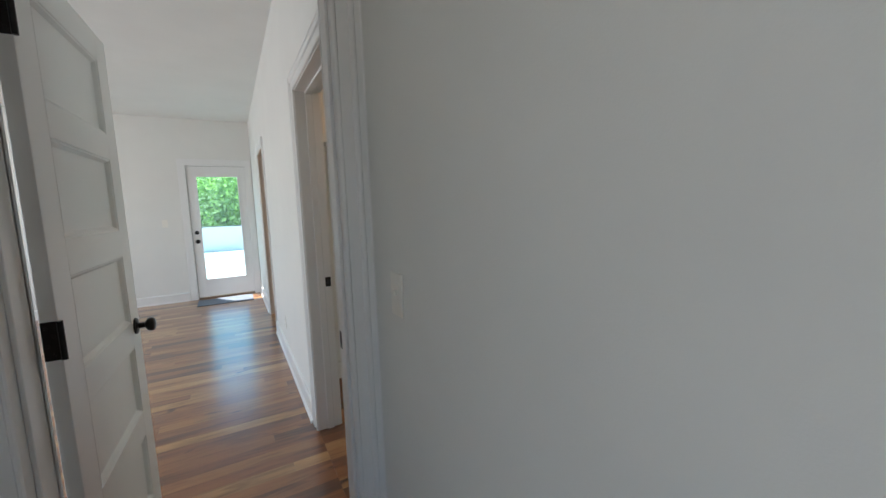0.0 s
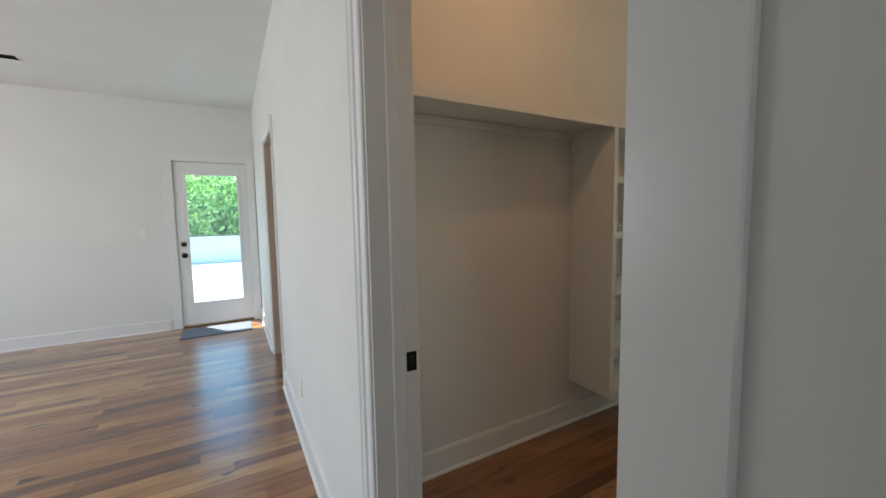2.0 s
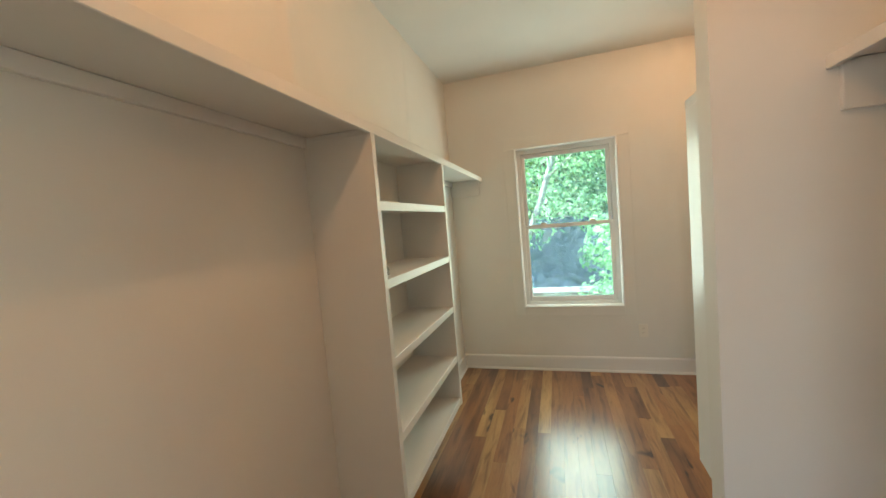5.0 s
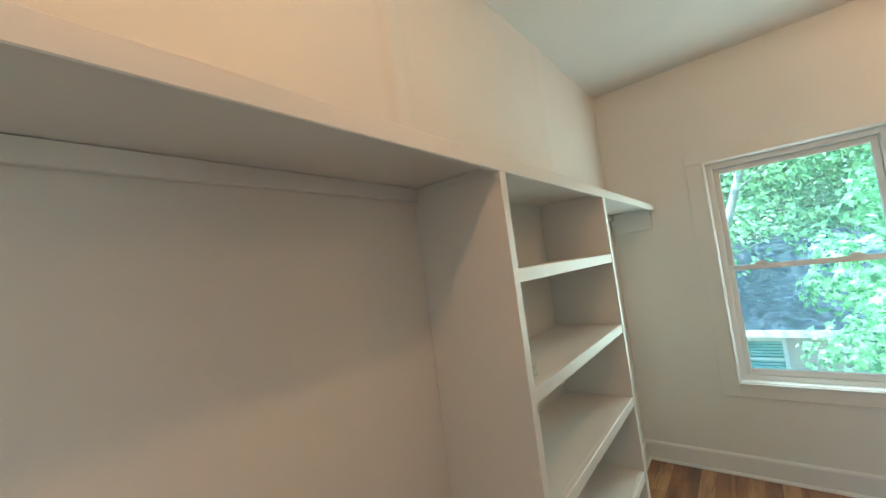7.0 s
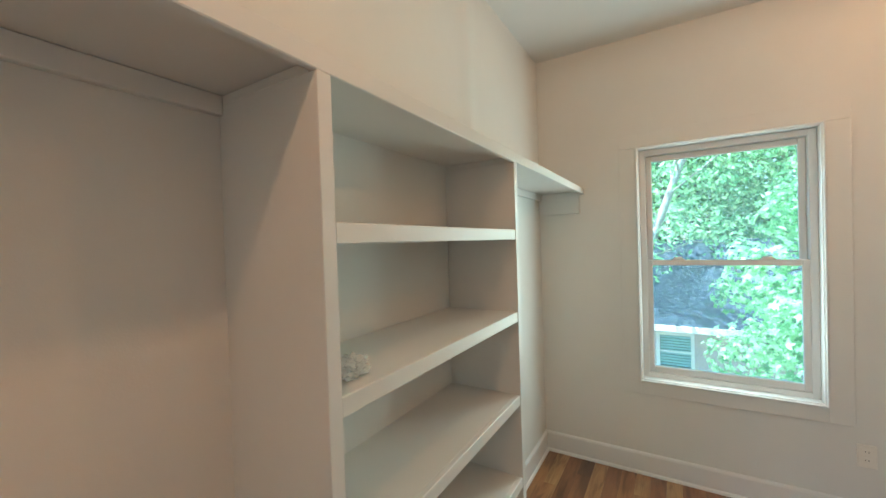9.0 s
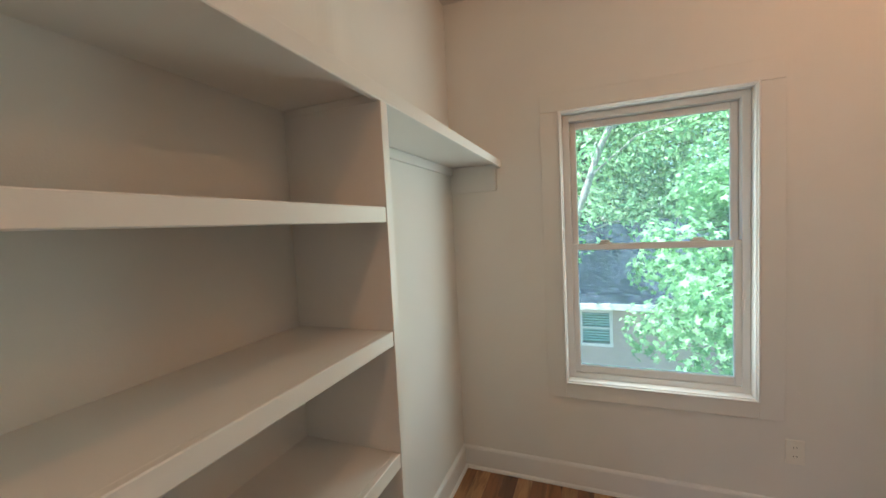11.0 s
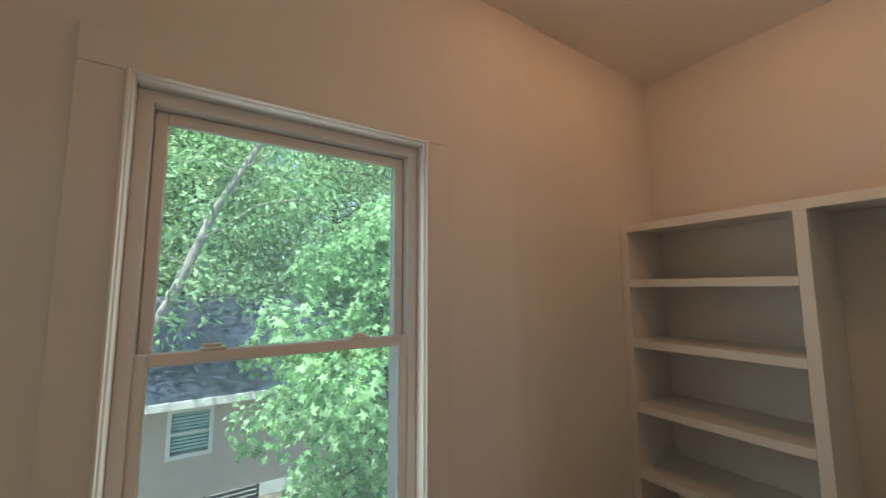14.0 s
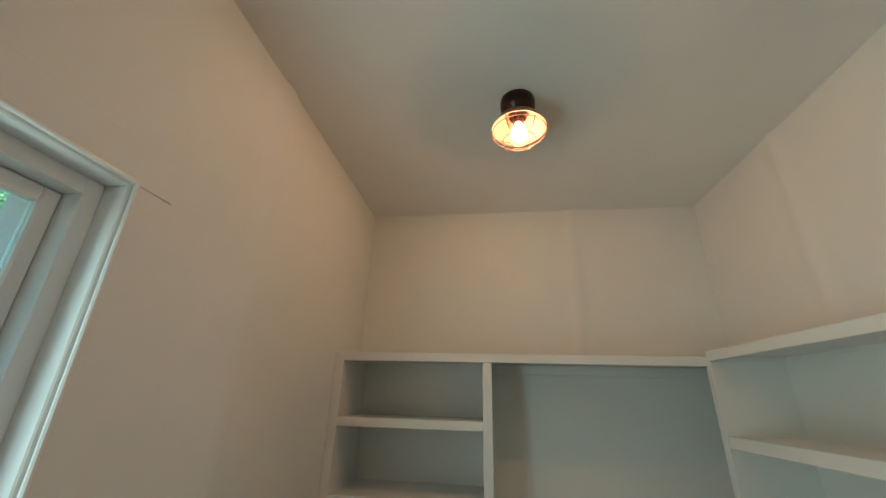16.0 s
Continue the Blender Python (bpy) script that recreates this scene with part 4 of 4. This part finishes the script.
def crown_mesh(rng, clumps, per, outline, mat, name):
    """Leaves scattered in clumps (centre, radius); each leaf is tilted at random, most of them facing up and out."""
    v, f = [], []
    n = len(outline)
    for c, r in clumps:
        c = Vector(c)
        m = max(6, int(per * r * r))
        for _ in range(m):
            d = Vector((rng.gauss(0, 1), rng.gauss(0, 1), rng.gauss(0, 0.75)))
            d = d.normalized() * (r * (0.25 + 0.75 * rng.random() ** 0.5))
            p = c + d
            nm = (d.normalized() * 0.9 + Vector((-0.15, 0, 0.6)) + Vector((rng.gauss(0, 0.5), rng.gauss(0, 0.5), rng.gauss(0, 0.4)))).normalized()
            x = nm.orthogonal().normalized()
            y = nm.cross(x)
            a = rng.random() * 6.283
            x, y = x * math.cos(a) + y * math.sin(a), y * math.cos(a) - x * math.sin(a)
            sc = 0.7 + 0.6 * rng.random()
            k = len(v)
            for u, w_ in outline:
                q = p + (x * u + y * w_) * sc - nm * (abs(u) * 0.35 * sc)
                v.append(tuple(q))
            f.append(tuple(range(k, k + n)))
    me = bpy.data.meshes.new(name)
    me.from_pydata(v, [], f)
    me.update()
    me.materials.append(mat)
    return me


def limb(s, pts, r0, r1, n=9):
    m = len(pts) - 1
    for i, (a, b) in enumerate(zip(pts, pts[1:])):
        s.tube(a, b, r0 + (r1 - r0) * i / m, r0 + (r1 - r0) * (i + 1) / m, n)


def tree(seed, base, height, spread, bare, nclump, per, outline, mat, label, lean=(0, 0), r0=0.2, clump_r=(0.5, 1.0), bark=None):
    rng = random.Random(seed)
    bx, by, bz = base
    d = thing("tree", label, "tree", base)
    s = Shape()
    pts = [Vector(base)]
    for k in range(1, 7):
        u = k / 6
        pts.append(Vector((bx + lean[0] * u + rng.gauss(0, 0.08), by + lean[1] * u + rng.gauss(0, 0.08), bz + height * 0.88 * u)))
    limb(s, pts, r0, r0 * 0.2)
    clumps = []
    for k in range(nclump):
        u = bare + (1 - bare) * (k + rng.random()) / nclump
        j = min(5, int(u * 6))
        o = pts[j].lerp(pts[j + 1], u * 6 - j)
        a = k * 2.399 + rng.gauss(0, 0.4)
        w_ = spread * (math.sin(math.pi * (0.18 + 0.80 * (u - bare) / (1 - bare))) ** 0.7) * (0.45 + 0.6 * rng.random())
        e = o + Vector((math.cos(a) * w_, math.sin(a) * w_, 0.22 * w_ + rng.gauss(0, 0.25)))
        mid = o.lerp(e, 0.5) + Vector((0, 0, 0.12 * w_))
        limb(s, [o, mid, e], r0 * 0.26 * (1.1 - u), 0.012, 6)
        clumps.append((e, rng.uniform(*clump_r)))
        clumps.append((o.lerp(e, 0.6) + Vector((rng.gauss(0, 0.3), rng.gauss(0, 0.3), rng.gauss(0, 0.3))), rng.uniform(*clump_r) * 0.8))
    part("trunk", s, bark or BARK, d, "", True)
    cr = new("crown", crown_mesh(rng, clumps, per, outline, mat, "crown"))
    cr.location = (-bx, -by, -bz)
    cr.parent = d
    return d


OV, OVB, ST = oval_leaf(0.11), oval_leaf(0.21), star_leaf(0.13)
tree(3, (10.0, -1.35, GZ), 7.4, 2.6, 0.20, 84, 440, ST, LEAFNEAR, "sweetgum tree with star-shaped bright green leaves", (0.2, 0.5), 0.14, (0.34, 0.72))
tree(5, (11.3, 5.13, GZ), 11.5, 2.3, 0.37, 20, 230, OV, LEAFNEAR, "leafy tree with a leaning pale trunk", (-0.3, -4.7), 0.15, (0.4, 0.85), PALEBARK)
# two trees added so that their crowns shade the neighbour's roof and yard
shade = [(41, 12.4, 7.0, 14.5, (1.2, -1.5)), (42, 13.2, -4.6, 15.0, (0.8, 2.0))]
for sd_, x, y, h, ln in shade:
    tree(sd_, (x, y, GZ), h, 5.0, 0.50, 40, 120, OV, LEAFDARK, "tall shade tree spreading over the neighbour's roof", ln, 0.26, (0.8, 1.5))
far = [(7, 21, 2.5, 15), (8, 22, -3.5, 16), (9, 23, 8, 15), (10, 20.5, -9, 14), (11, 27, 0, 19), (12, 28, 6, 18), (13, 27, -7, 19), (14, 24, 14, 17), (15, 22, -15, 16), (16, 33, -14, 20), (17, 34, 12, 20), (18, 36, 2, 22)]
for sd_, x, y, h in far:
    tree(sd_, (x, y, GZ), h, 4.6, 0.10, 46, 125, OVB, LEAFDARK if sd_ % 3 else LEAF, "tall broad-leaved tree in full leaf", (0, 0), 0.28, (1.0, 1.9))
deckside = [(31, -3.8, 21.0, 7.6), (32, -0.2, 20.6, 7.2), (33, 3.4, 21.5, 7.8), (34, -8.0, 23, 8.2), (35, -2.0, 26, 8.8), (36, 6.5, 26, 8.8), (37, 2.4, 28, 9.4)]
for sd_, x, y, h in deckside:
    tree(sd_, (x, y, GZ), h, 4.2, 0.10, 54, 110, OVB, LEAF, "broad-leaved tree in full leaf beyond the deck", (0, 0), 0.24, (0.9, 1.7))

# ---- floorboards, last ----


def board_floor(name, label, x0, x1, y0, y1, holes, seed, bw=0.083, gap=0.0002):
    """Boards run along x, each an object under the floor."""
    rng = random.Random(seed)
    base = solid(name, boxes(((x0, y0, -0.035), (x1, y1, -0.0095))), SUBFLOOR, label, "floor")
    cache = {}
    rows = int(math.ceil((y1 - y0) / bw))
    for k in range(rows):
        ya = y0 + k * bw
        yb = min(y1, ya + bw)
        x = x0 - rng.random() * 0.9
        while x < x1:
            ln = round(rng.choice((0.5, 0.8, 1.1, 1.5, 1.9, 2.3)), 2)
            a, b = max(x, x0), min(x + ln, x1)
            x += ln
            if b - a < 0.03:
                continue
            key = (round(b - a, 3), round(yb - ya, 4))
            if key not in cache:
                L, W = key
                q = Shape().box((0, gap / 2, -0.009), (L - gap, W - gap / 2, 0.0), 0.0)
                q.v = [(px + (0.00015 if px < L / 2 and pz == 0 else (-0.00015 if pz == 0 else 0)), py + ((0.00015 if py < W / 2 else -0.00015) if pz == 0 else 0), pz) for px, py, pz in q.v]
                cache[key] = q.mesh("floorboard", FLOORWOOD)
            ob = new("floorboard", cache[key])
            ob.location = (a, ya, rng.uniform(-0.0001, 0.0))
            ob.parent = base
    return base


BW = 0.083
board_floor("floor_closet", "varnished mixed-tone hardwood floorboards", BX0, WX, SY, NY, (), 21, BW)
board_floor("floor_bedroom", "varnished mixed-tone hardwood floorboards", -2.6, BX0, EY0 - 0.02, GY, (), 22, BW)
board_floor("floor_hall", "varnished mixed-tone hardwood floorboards", -0.82, BX0, -1.0, EY0 - 0.02, (), 23, BW)
solid("floor_bedroom_far", boxes(((LBX, EY1, -0.035), (-2.602, GY, -0.001))), FLOORWOOD, "varnished hardwood floor", "floor")
solid("floor_second_room", boxes(((BX0 + 0.002, 4.45, -0.035), (2.1, 6.0, -0.001))), FLOORWOOD, "varnished hardwood floor", "floor")
solid("floor_hall_end", boxes(((-0.82, -3.2, -0.035), (BX0, -1.002, -0.001))), FLOORWOOD, "varnished hardwood floor", "floor")
